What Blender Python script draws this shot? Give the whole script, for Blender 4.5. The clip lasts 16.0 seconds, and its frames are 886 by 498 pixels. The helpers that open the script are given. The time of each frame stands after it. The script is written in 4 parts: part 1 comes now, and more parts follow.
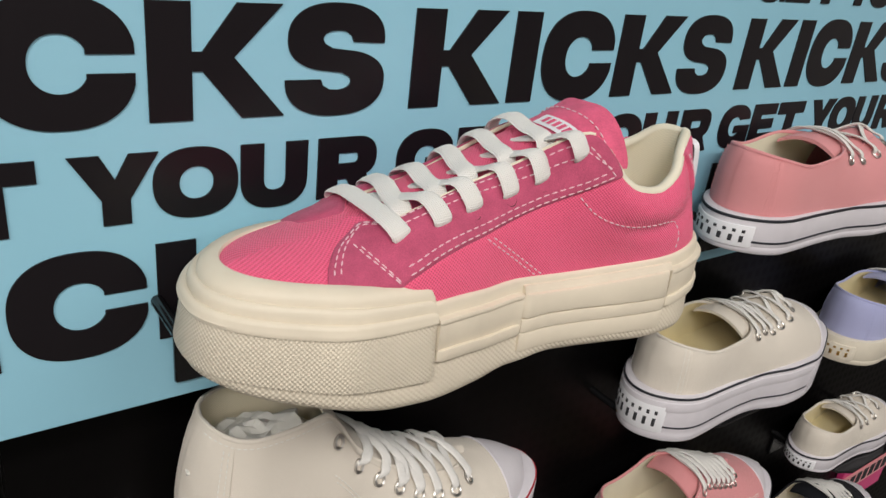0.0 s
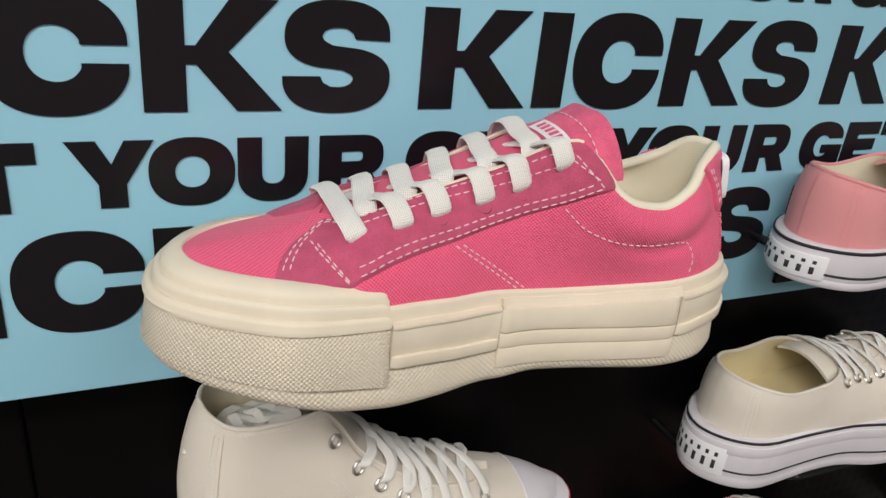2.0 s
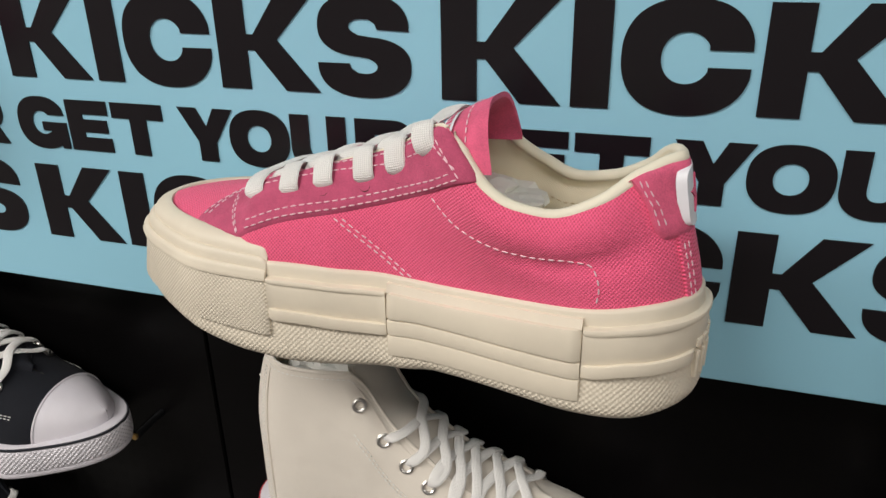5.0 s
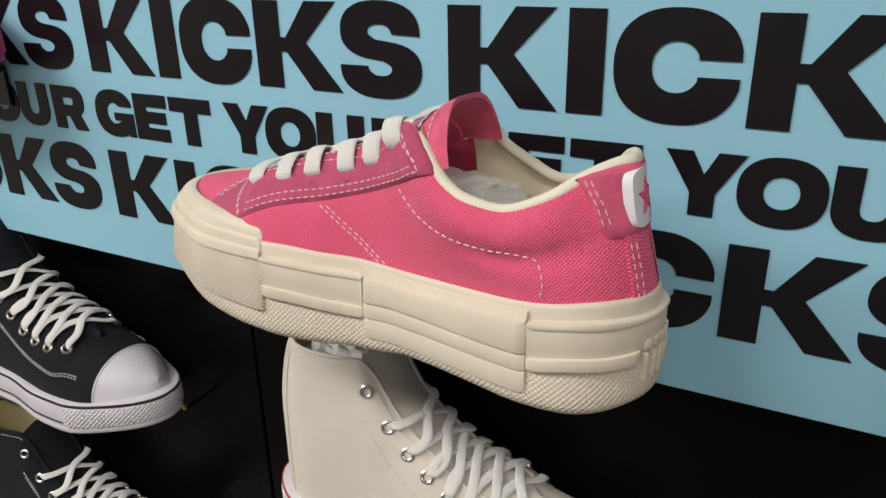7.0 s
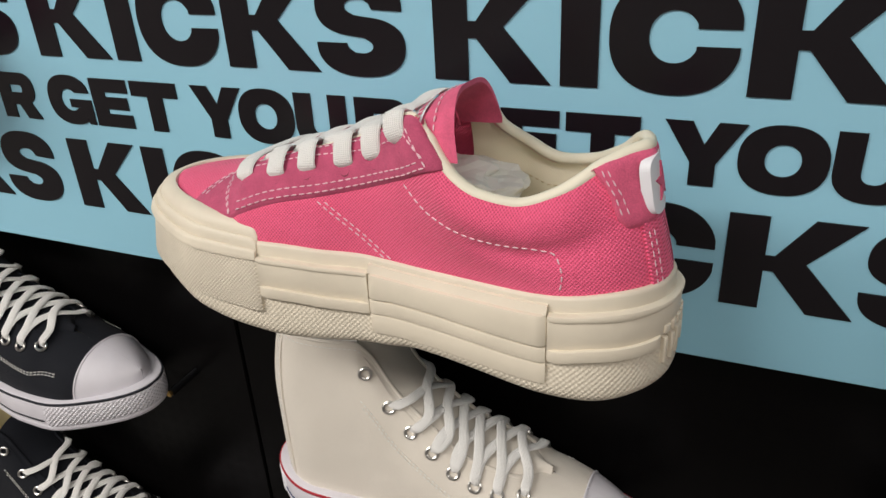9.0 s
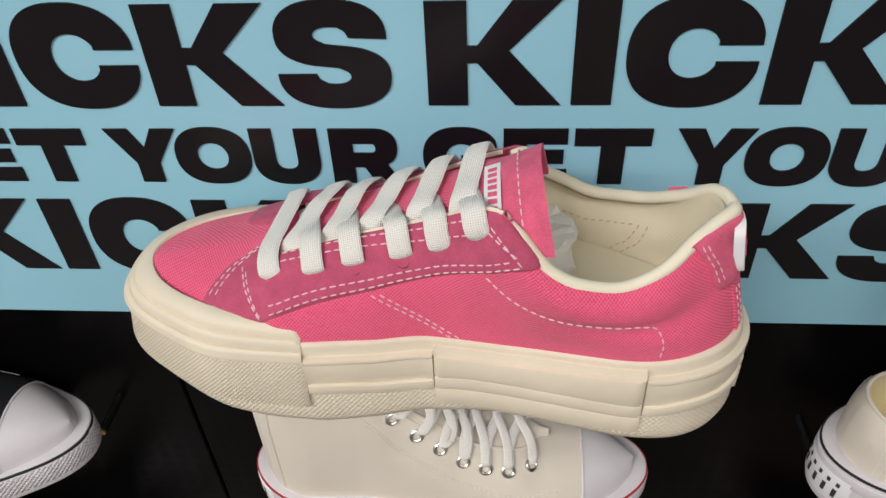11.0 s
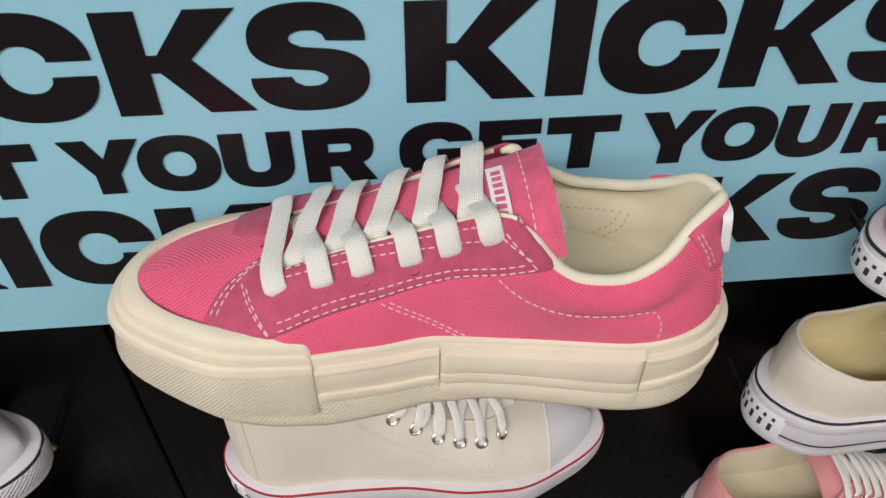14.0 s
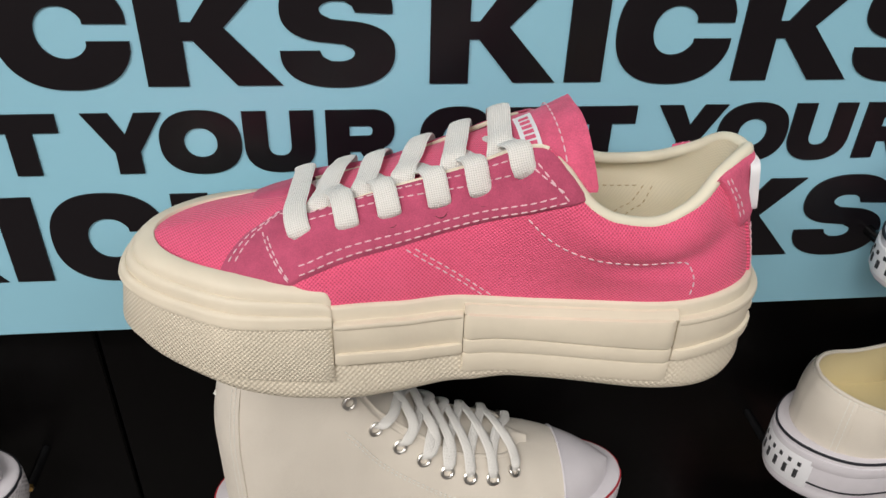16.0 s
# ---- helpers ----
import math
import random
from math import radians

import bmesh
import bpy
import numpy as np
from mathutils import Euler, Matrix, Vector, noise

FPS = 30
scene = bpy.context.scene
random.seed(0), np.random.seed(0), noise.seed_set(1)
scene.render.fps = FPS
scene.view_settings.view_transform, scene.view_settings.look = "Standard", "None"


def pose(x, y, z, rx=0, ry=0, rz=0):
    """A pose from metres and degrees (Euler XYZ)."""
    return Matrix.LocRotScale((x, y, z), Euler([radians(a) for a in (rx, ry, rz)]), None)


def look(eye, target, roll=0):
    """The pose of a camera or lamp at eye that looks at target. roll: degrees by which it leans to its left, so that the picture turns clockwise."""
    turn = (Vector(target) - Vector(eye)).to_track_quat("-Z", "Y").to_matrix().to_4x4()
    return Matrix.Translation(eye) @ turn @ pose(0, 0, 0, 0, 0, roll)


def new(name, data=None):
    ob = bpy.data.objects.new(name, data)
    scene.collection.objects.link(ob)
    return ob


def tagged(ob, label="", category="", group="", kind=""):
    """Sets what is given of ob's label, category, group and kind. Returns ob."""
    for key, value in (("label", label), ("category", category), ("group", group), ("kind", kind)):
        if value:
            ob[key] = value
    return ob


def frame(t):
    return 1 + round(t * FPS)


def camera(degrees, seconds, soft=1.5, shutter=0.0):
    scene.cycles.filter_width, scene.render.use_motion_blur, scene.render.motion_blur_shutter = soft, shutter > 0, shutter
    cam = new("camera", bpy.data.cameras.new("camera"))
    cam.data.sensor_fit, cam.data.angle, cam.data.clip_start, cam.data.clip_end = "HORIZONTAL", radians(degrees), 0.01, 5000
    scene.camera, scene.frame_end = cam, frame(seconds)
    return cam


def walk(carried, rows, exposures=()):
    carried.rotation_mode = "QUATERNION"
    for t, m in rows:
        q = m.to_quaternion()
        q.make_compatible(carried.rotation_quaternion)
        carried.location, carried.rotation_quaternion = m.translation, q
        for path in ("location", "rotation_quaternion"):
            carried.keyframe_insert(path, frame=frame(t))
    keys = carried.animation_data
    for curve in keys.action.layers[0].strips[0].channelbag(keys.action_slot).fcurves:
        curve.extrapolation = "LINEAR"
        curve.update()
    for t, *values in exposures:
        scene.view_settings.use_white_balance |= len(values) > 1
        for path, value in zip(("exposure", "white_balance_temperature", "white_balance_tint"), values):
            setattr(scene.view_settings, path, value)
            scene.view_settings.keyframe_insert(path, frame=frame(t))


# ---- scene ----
cam = camera(60.7, 16.0)
METRES, EYE, TILT, LEAN, TURN = 0.75, 1.5, 0.0, 0.0, -37.8
ROWS = [
    (0.0, 0.0, 0.0, 0.0, 2.9, -24.35, -6.43),
    (0.5, 0.0024, 0.0032, -0.0009, 3.81, -24.37, -6.52),
    (1.0, 0.0143, 0.0072, -0.0009, 5.95, -24.46, -6.46),
    (1.5, 0.0497, 0.0154, -0.0004, 9.8, -24.67, -6.09),
    (2.0, 0.1001, 0.029, 0.0019, 15.16, -24.89, -5.44),
    (2.5, 0.1597, 0.0452, 0.0067, 21.81, -25.02, -4.41),
    (3.0, 0.2255, 0.0699, 0.0076, 29.59, -25.05, -2.96),
    (3.5, 0.2824, 0.1012, 0.0075, 37.07, -24.96, -1.67),
    (4.0, 0.3213, 0.1456, 0.0009, 44.2, -24.82, -0.52),
    (6.5, 0.4521, 0.2843, -0.0196, 64.83, -22.44, 1.21),
    (7.0, 0.4538, 0.2857, -0.0193, 65.42, -22.39, 0.99),
    (7.5, 0.4525, 0.2855, -0.0185, 65.42, -22.58, 0.93),
    (8.0, 0.4493, 0.2855, -0.0179, 64.83, -23.27, 1.28),
    (8.5, 0.4419, 0.28, -0.0113, 63.42, -24.76, 2.07),
    (11.0, 0.2523, 0.2119, 0.1081, 41.36, -40.42, 2.18),
    (11.5, 0.2272, 0.2059, 0.1267, 37.79, -42.6, 1.45),
    (12.0, 0.2133, 0.1988, 0.1406, 35.45, -44.1, 1.07),
    (12.5, 0.2027, 0.1968, 0.1429, 33.88, -45.25, 0.63),
    (13.0, 0.195, 0.1941, 0.1413, 32.97, -45.68, 0.23),
    (13.5, 0.1942, 0.1892, 0.1411, 32.45, -45.4, -0.13),
    (14.0, 0.1933, 0.1852, 0.1354, 32.11, -44.38, -0.53),
    (14.5, 0.1968, 0.172, 0.1235, 31.92, -42.44, -0.9),
    (15.0, 0.1995, 0.1588, 0.0981, 31.77, -39.88, -1.29),
    (15.5, 0.203, 0.1437, 0.0699, 31.66, -36.61, -1.58),
    (16.0, 0.2079, 0.124, 0.048, 31.69, -33.33, -1.7),
]
walk(cam, [(t, pose(0, 0, EYE, TILT, LEAN, TURN) @ pose(METRES * x, METRES * y, METRES * z, 90 + pitch, roll, yaw)) for t, x, y, z, yaw, pitch, roll in ROWS])

# ---- light ----
world = bpy.data.worlds.new("shop_world")
scene.world = world
world.use_nodes = True
world.node_tree.nodes["Background"].inputs[0].default_value = (0.97, 0.98, 1.0, 1)
world.node_tree.nodes["Background"].inputs[1].default_value = 0.30
scene.view_settings.exposure = -0.05


def area_lamp(name, place, target, sx, sy, watts, colour):
    lamp = bpy.data.lights.new(name, "AREA")
    lamp.shape, lamp.size, lamp.size_y, lamp.energy, lamp.color = "RECTANGLE", sx, sy, watts, colour
    ob = new(name, lamp)
    ob.matrix_world = look(place, target)
    return ob


LAMP = (1.0, 0.958, 0.915)
# Unseen overhead area lights, added and balanced to brighten the display
for lx, ly, watts in ((-0.75, -1.2, 43), (0.9, -1.2, 14), (-2.2, -1.2, 36), (2.4, -1.2, 16), (-0.7, -2.6, 12), (0.9, -2.6, 9)):
    area_lamp("added_overhead_light", (lx, ly, 2.86), (lx, ly + 0.02, 0), 1.2, 0.45, watts, LAMP)


# ---- materials ----
def material(name, colour, rough=0.6, metal=0.0, spec=0.5):
    m = bpy.data.materials.new(name)
    m.use_nodes = True
    b = m.node_tree.nodes["Principled BSDF"]
    b.inputs["Base Color"].default_value = (*colour, 1)
    b.inputs["Roughness"].default_value = rough
    b.inputs["Metallic"].default_value = metal
    b.inputs["Specular IOR Level"].default_value = spec
    return m, m.node_tree, b


def node(tree, kind, **values):
    n = tree.nodes.new(kind)
    for key, value in values.items():
        n.inputs[key].default_value = value
    return n


def ramp(tree, fac, stops):
    r = tree.nodes.new("ShaderNodeValToRGB")
    for e, (p, c) in zip((r.color_ramp.elements[0], r.color_ramp.elements[-1]), (stops[0], stops[-1])):
        e.position, e.color = p, (*c, 1)
    for p, c in stops[1:-1]:
        e = r.color_ramp.elements.new(p)
        e.color = (*c, 1)
    tree.links.new(fac, r.inputs[0])
    return r.outputs[0]


def math_node(tree, op, a, b=0.0):
    n = tree.nodes.new("ShaderNodeMath")
    n.operation = op
    for i, v in ((0, a), (1, b)):
        if isinstance(v, (int, float)):
            n.inputs[i].default_value = v
        else:
            tree.links.new(v, n.inputs[i])
    return n.outputs[0]


def bump(tree, b, height, strength, distance, below=None):
    n = node(tree, "ShaderNodeBump", Strength=strength, Distance=distance)
    tree.links.new(height, n.inputs["Height"])
    if below:
        tree.links.new(below, n.inputs["Normal"])
    tree.links.new(n.outputs[0], b.inputs["Normal"])
    return n.outputs[0]


def noise_tex(tree, scale, detail=3.0, rough=0.55, uv=False):
    c = tree.nodes.new("ShaderNodeTexCoord")
    n = node(tree, "ShaderNodeTexNoise", Scale=scale, Detail=detail, Roughness=rough)
    tree.links.new(c.outputs["UV" if uv else "Object"], n.inputs["Vector"])
    return n.outputs["Fac"]


def weave(tree, pitch):
    """Height of a plain weave laid along the UV map, which is in metres."""
    c = tree.nodes.new("ShaderNodeTexCoord")
    x = tree.nodes.new("ShaderNodeSeparateXYZ")
    tree.links.new(c.outputs["UV"], x.inputs[0])
    k = math.pi / pitch
    u, v = math_node(tree, "MULTIPLY", x.outputs[0], k), math_node(tree, "MULTIPLY", x.outputs[1], k)
    a = math_node(tree, "MULTIPLY", math_node(tree, "SINE", u), math_node(tree, "SINE", v))
    return math_node(tree, "ADD", math_node(tree, "MULTIPLY", a, 0.5), 0.5)


def tinted(colour, k):
    return tuple(min(1.0, c * k) for c in colour)


def canvas_material(name, colour, pitch=0.0008, depth=0.0006, contrast=0.50, wrinkle=0.0006):
    m, t, b = material(name, colour, 0.85, 0, 0.25)
    w = weave(t, pitch)
    f = noise_tex(t, 900, 2)
    mix = math_node(t, "ADD", math_node(t, "MULTIPLY", w, 0.7), math_node(t, "MULTIPLY", f, 0.3))
    big = noise_tex(t, 28, 3)
    mix2 = math_node(t, "ADD", mix, math_node(t, "MULTIPLY", math_node(t, "SUBTRACT", big, 0.5), 0.3))
    c = ramp(t, mix2, [(0.05, tinted(colour, 1 - contrast)), (0.38, colour), (0.85, tinted(colour, 1 + contrast))])
    t.links.new(c, b.inputs["Base Color"])
    w_ = bump(t, b, noise_tex(t, 24, 2), 1.0, wrinkle)
    bump(t, b, mix, 0.9, depth, w_)
    b.inputs["Sheen Weight"].default_value = 0.15 if colour[0] > 0.1 else 0.02
    return m


def suede_material(name, colour):
    m, t, b = material(name, colour, 0.95, 0, 0.1)
    f, g = noise_tex(t, 1700, 4, 0.7), noise_tex(t, 120, 4)
    mix = math_node(t, "ADD", math_node(t, "MULTIPLY", f, 0.55), math_node(t, "MULTIPLY", g, 0.45))
    c = ramp(t, mix, [(0.3, tinted(colour, 0.72)), (0.5, colour), (0.72, tinted(colour, 1.3))])
    t.links.new(c, b.inputs["Base Color"])
    bump(t, b, f, 0.6, 0.0005)
    b.inputs["Sheen Weight"].default_value = 0.15
    b.inputs["Sheen Tint"].default_value = (1, 0.75, 0.85, 1)
    return m


def rubber_material(name, colour, rough=0.45, dots=0.0, depth=0.0003):
    m, t, b = material(name, colour, rough, 0, 0.4)
    g = noise_tex(t, 35, 4)
    c = ramp(t, g, [(0.3, tinted(colour, 0.93)), (0.7, tinted(colour, 1.04))])
    t.links.new(c, b.inputs["Base Color"])
    f = noise_tex(t, 500, 3)
    n = bump(t, b, f, 0.25, 0.00012)
    if dots:
        bump(t, b, weave(t, dots), 0.9, depth, n)
    return m


def lace_material(name, colour):
    m, t, b = material(name, colour, 0.9, 0, 0.15)
    c = t.nodes.new("ShaderNodeTexCoord")
    x = t.nodes.new("ShaderNodeSeparateXYZ")
    t.links.new(c.outputs["UV"], x.inputs[0])
    u = math_node(t, "MULTIPLY", x.outputs[0], math.pi / 0.0008)
    v = math_node(t, "MULTIPLY", math_node(t, "ABSOLUTE", x.outputs[1]), math.pi / 0.0009)
    h = math_node(t, "ADD", math_node(t, "MULTIPLY", math_node(t, "MULTIPLY", math_node(t, "SINE", math_node(t, "ADD", u, v)), math_node(t, "SINE", math_node(t, "SUBTRACT", u, v))), 0.5), 0.5)
    col = ramp(t, h, [(0.0, tinted(colour, 0.72)), (0.6, colour)])
    t.links.new(col, b.inputs["Base Color"])
    bump(t, b, h, 0.8, 0.0004)
    b.inputs["Sheen Weight"].default_value = 0.3
    return m


PINK, PINK_SUEDE = (0.90, 0.112, 0.225), (0.53, 0.096, 0.180)
CREAM = (0.77, 0.69, 0.555)
M = {
    "pink_canvas": canvas_material("pink_canvas", PINK),
    "pink_suede": suede_material("pink_suede", PINK_SUEDE),
    "light_suede": suede_material("light_pink_suede", (0.75, 0.132, 0.240)),
    "cream_rubber": rubber_material("cream_rubber", CREAM, 0.5),
    "cream_textured": rubber_material("cream_textured", CREAM, 0.55, 0.0010, 0.0004),
    "cream_outsole": rubber_material("cream_outsole", tinted(CREAM, 0.95), 0.6, 0.0013, 0.0004),
    "lining": canvas_material("cream_lining", (0.80, 0.73, 0.56), 0.0007, 0.0001, 0.06),
    "binding": rubber_material("cream_binding", (0.86, 0.80, 0.64), 0.5),
    "lace": lace_material("white_lace", (0.92, 0.90, 0.86)),
    "stitch": material("pale_pink_thread", (0.84, 0.58, 0.64), 0.8)[0],
    "tan_stitch": material("tan_thread", (0.62, 0.50, 0.30), 0.8)[0],
    # dark tint for the shade inside the lace holes
    "hole_shade": material("lace_hole_shade", (0.10, 0.025, 0.035), 0.9)[0],
    "white_stitch": material("white_thread", (0.80, 0.79, 0.74), 0.8)[0],
    "logo_white": material("white_print", (0.85, 0.85, 0.88), 0.5)[0],
    "white_canvas": canvas_material("white_canvas", (0.73, 0.67, 0.585), 0.0004, 0.00015, 0.10, 0.0030),
    "black_canvas": canvas_material("black_canvas", (0.008, 0.009, 0.013), 0.0004, 0.0002, 0.4),
    "rose_canvas": canvas_material("rose_canvas", (0.72, 0.30, 0.31), 0.0004, 0.00015, 0.12),
    "lilac_canvas": canvas_material("lilac_canvas", (0.42, 0.44, 0.68), 0.0004, 0.00015, 0.12),
    "magenta_canvas": canvas_material("magenta_canvas", (0.62, 0.03, 0.18), 0.0004, 0.00015, 0.12),
    "white_rubber": rubber_material("white_rubber", (0.70, 0.67, 0.71), 0.5),
    "white_textured": rubber_material("white_textured", (0.74, 0.71, 0.75), 0.45, 0.0018, 0.0009),
    "ecru_rubber": rubber_material("ecru_rubber", (0.74, 0.68, 0.56), 0.5),
    "black_line": material("black_stripe", (0.02, 0.022, 0.03), 0.5)[0],
    "red_line": material("red_stripe", (0.40, 0.02, 0.035), 0.5)[0],
    "blue_line": material("navy_stripe", (0.03, 0.05, 0.14), 0.5)[0],
    "steel": material("eyelet_metal", (0.62, 0.60, 0.57), 0.3, 1.0)[0],
    "yellow_lining": canvas_material("pale_yellow_lining", (0.72, 0.62, 0.36), 0.0007, 0.0001, 0.08),
    "paper": rubber_material("tissue_paper", (0.82, 0.80, 0.74), 0.8),
    "print": material("black_print", (0.03, 0.03, 0.035), 0.6)[0],
    "bracket": material("black_acrylic", (0.008, 0.008, 0.009), 0.16)[0],
    "brass": material("brass_tip", (0.70, 0.45, 0.16), 0.35, 1.0)[0],
}


# ---- mesh helpers ----
def smooth_curve(points):
    """A monotone cubic through (x, y) pairs."""
    x, y = np.array([p[0] for p in points], float), np.array([p[1] for p in points], float)
    h, d = np.diff(x), np.diff(y) / np.diff(x)
    m = np.zeros(len(x))
    m[0], m[-1] = d[0], d[-1]
    for i in range(1, len(x) - 1):
        if d[i - 1] * d[i] > 0:
            w1, w2 = 2 * h[i] + h[i - 1], h[i] + 2 * h[i - 1]
            m[i] = (w1 + w2) / (w1 / d[i - 1] + w2 / d[i])

    def f(q):
        q = np.clip(np.asarray(q, float), x[0], x[-1])
        i = np.clip(np.searchsorted(x, q) - 1, 0, len(h) - 1)
        t = (q - x[i]) / h[i]
        return ((1 + 2 * t) * (1 - t) ** 2 * y[i] + t * (1 - t) ** 2 * h[i] * m[i] + t * t * (3 - 2 * t) * y[i + 1] + t * t * (t - 1) * h[i] * m[i + 1])

    return f


def mesh_part(name, verts, faces, mat, parent=None, label="", uvs=None, smooth=True):
    """One mesh object from arrays, under a thing or a part."""
    me = bpy.data.meshes.new(name)
    me.from_pydata([tuple(map(float, v)) for v in verts], [], [tuple(map(int, f)) for f in faces])
    if uvs is not None:
        layer = me.uv_layers.new(name="UVMap")
        for poly in me.polygons:
            for li in poly.loop_indices:
                layer.data[li].uv = uvs[me.loops[li].vertex_index]
    me.polygons.foreach_set("use_smooth", [smooth] * len(me.polygons))
    me.materials.append(mat)
    me.update()
    if smooth:
        me.set_sharp_from_angle(angle=radians(42))
    ob = new(name, me)
    if parent:
        ob.parent = parent
    if label:
        ob["label"] = label
    return ob


def part(name, bm, mat, parent=None, label="", smooth=False):
    me = bpy.data.meshes.new(name)
    bmesh.ops.recalc_face_normals(bm, faces=bm.faces)
    bm.to_mesh(me)
    bm.free()
    me.polygons.foreach_set("use_smooth", [smooth] * len(me.polygons))
    me.materials.append(mat)
    ob = new(name, me)
    if parent:
        ob.parent = parent
    if label:
        ob["label"] = label
    return ob


def box_bm(x0, x1, y0, y1, z0, z1, bevel=0.0):
    bm = bmesh.new()
    bmesh.ops.create_cube(bm, size=1, matrix=Matrix.LocRotScale(((x0 + x1) / 2, (y0 + y1) / 2, (z0 + z1) / 2), None, (x1 - x0, y1 - y0, z1 - z0)))
    if bevel:
        bmesh.ops.bevel(bm, geom=bm.edges[:], offset=bevel, segments=2, affect="EDGES")
    return bm


def grid_faces(n, m, wrap_n=False, wrap_m=False, flip=False):
    f = []
    for i in range(n if wrap_n else n - 1):
        for j in range(m if wrap_m else m - 1):
            a, b, c, d = i * m + j, ((i + 1) % n) * m + j, ((i + 1) % n) * m + (j + 1) % m, i * m + (j + 1) % m
            f.append((d, c, b, a) if flip else (a, b, c, d))
    return f


def thing(name, place, label, category, group="", rz=0.0):
    e = new(name)
    e.empty_display_size = 0.02
    e.matrix_world = pose(*place, 0, 0, rz)
    return tagged(e, label, category, group)


def tube(name, path, radius, mat, parent, label="", sides=10, closed=False, flat=1.0, up=None):
    """A tube along a path; flat < 1 presses it into a ribbon whose wide side lies along up."""
    p = np.array(path, float)
    t = np.gradient(p, axis=0)
    if closed:
        t = np.roll(p, -1, 0) - np.roll(p, 1, 0)
    t /= np.linalg.norm(t, axis=1)[:, None] + 1e-12
    ref = np.array(up if up is not None else (0, 0, 1.0), float)
    ref = np.broadcast_to(ref, p.shape)
    a = ref - (ref * t).sum(1)[:, None] * t
    bad = np.linalg.norm(a, axis=1) < 1e-6
    a[bad] = (1, 0, 0)
    a /= np.linalg.norm(a, axis=1)[:, None]
    b = np.cross(t, a)
    ang = np.linspace(0, 2 * math.pi, sides, endpoint=False)
    r = np.broadcast_to(np.asarray(radius, float), (len(p),))
    ca = np.sign(np.cos(ang)) * np.abs(np.cos(ang)) ** (1.0 if flat == 1 else 0.8)
    sa = np.sin(ang)
    v = p[:, None] + r[:, None, None] * (ca[None, :, None] * a[:, None] + flat * sa[None, :, None] * b[:, None])
    length = np.concatenate([[0], np.cumsum(np.linalg.norm(np.diff(p, axis=0), axis=1))])
    uv = [(length[i], r[i] * ca[j]) for i in range(len(p)) for j in range(sides)]
    f = grid_faces(len(p), sides, closed, True)
    if not closed:
        f += [tuple(range(sides)), tuple(range((len(p) - 1) * sides, len(p) * sides))[::-1]]
    return mesh_part(name, v.reshape(-1, 3), f, mat, parent, label, uv)


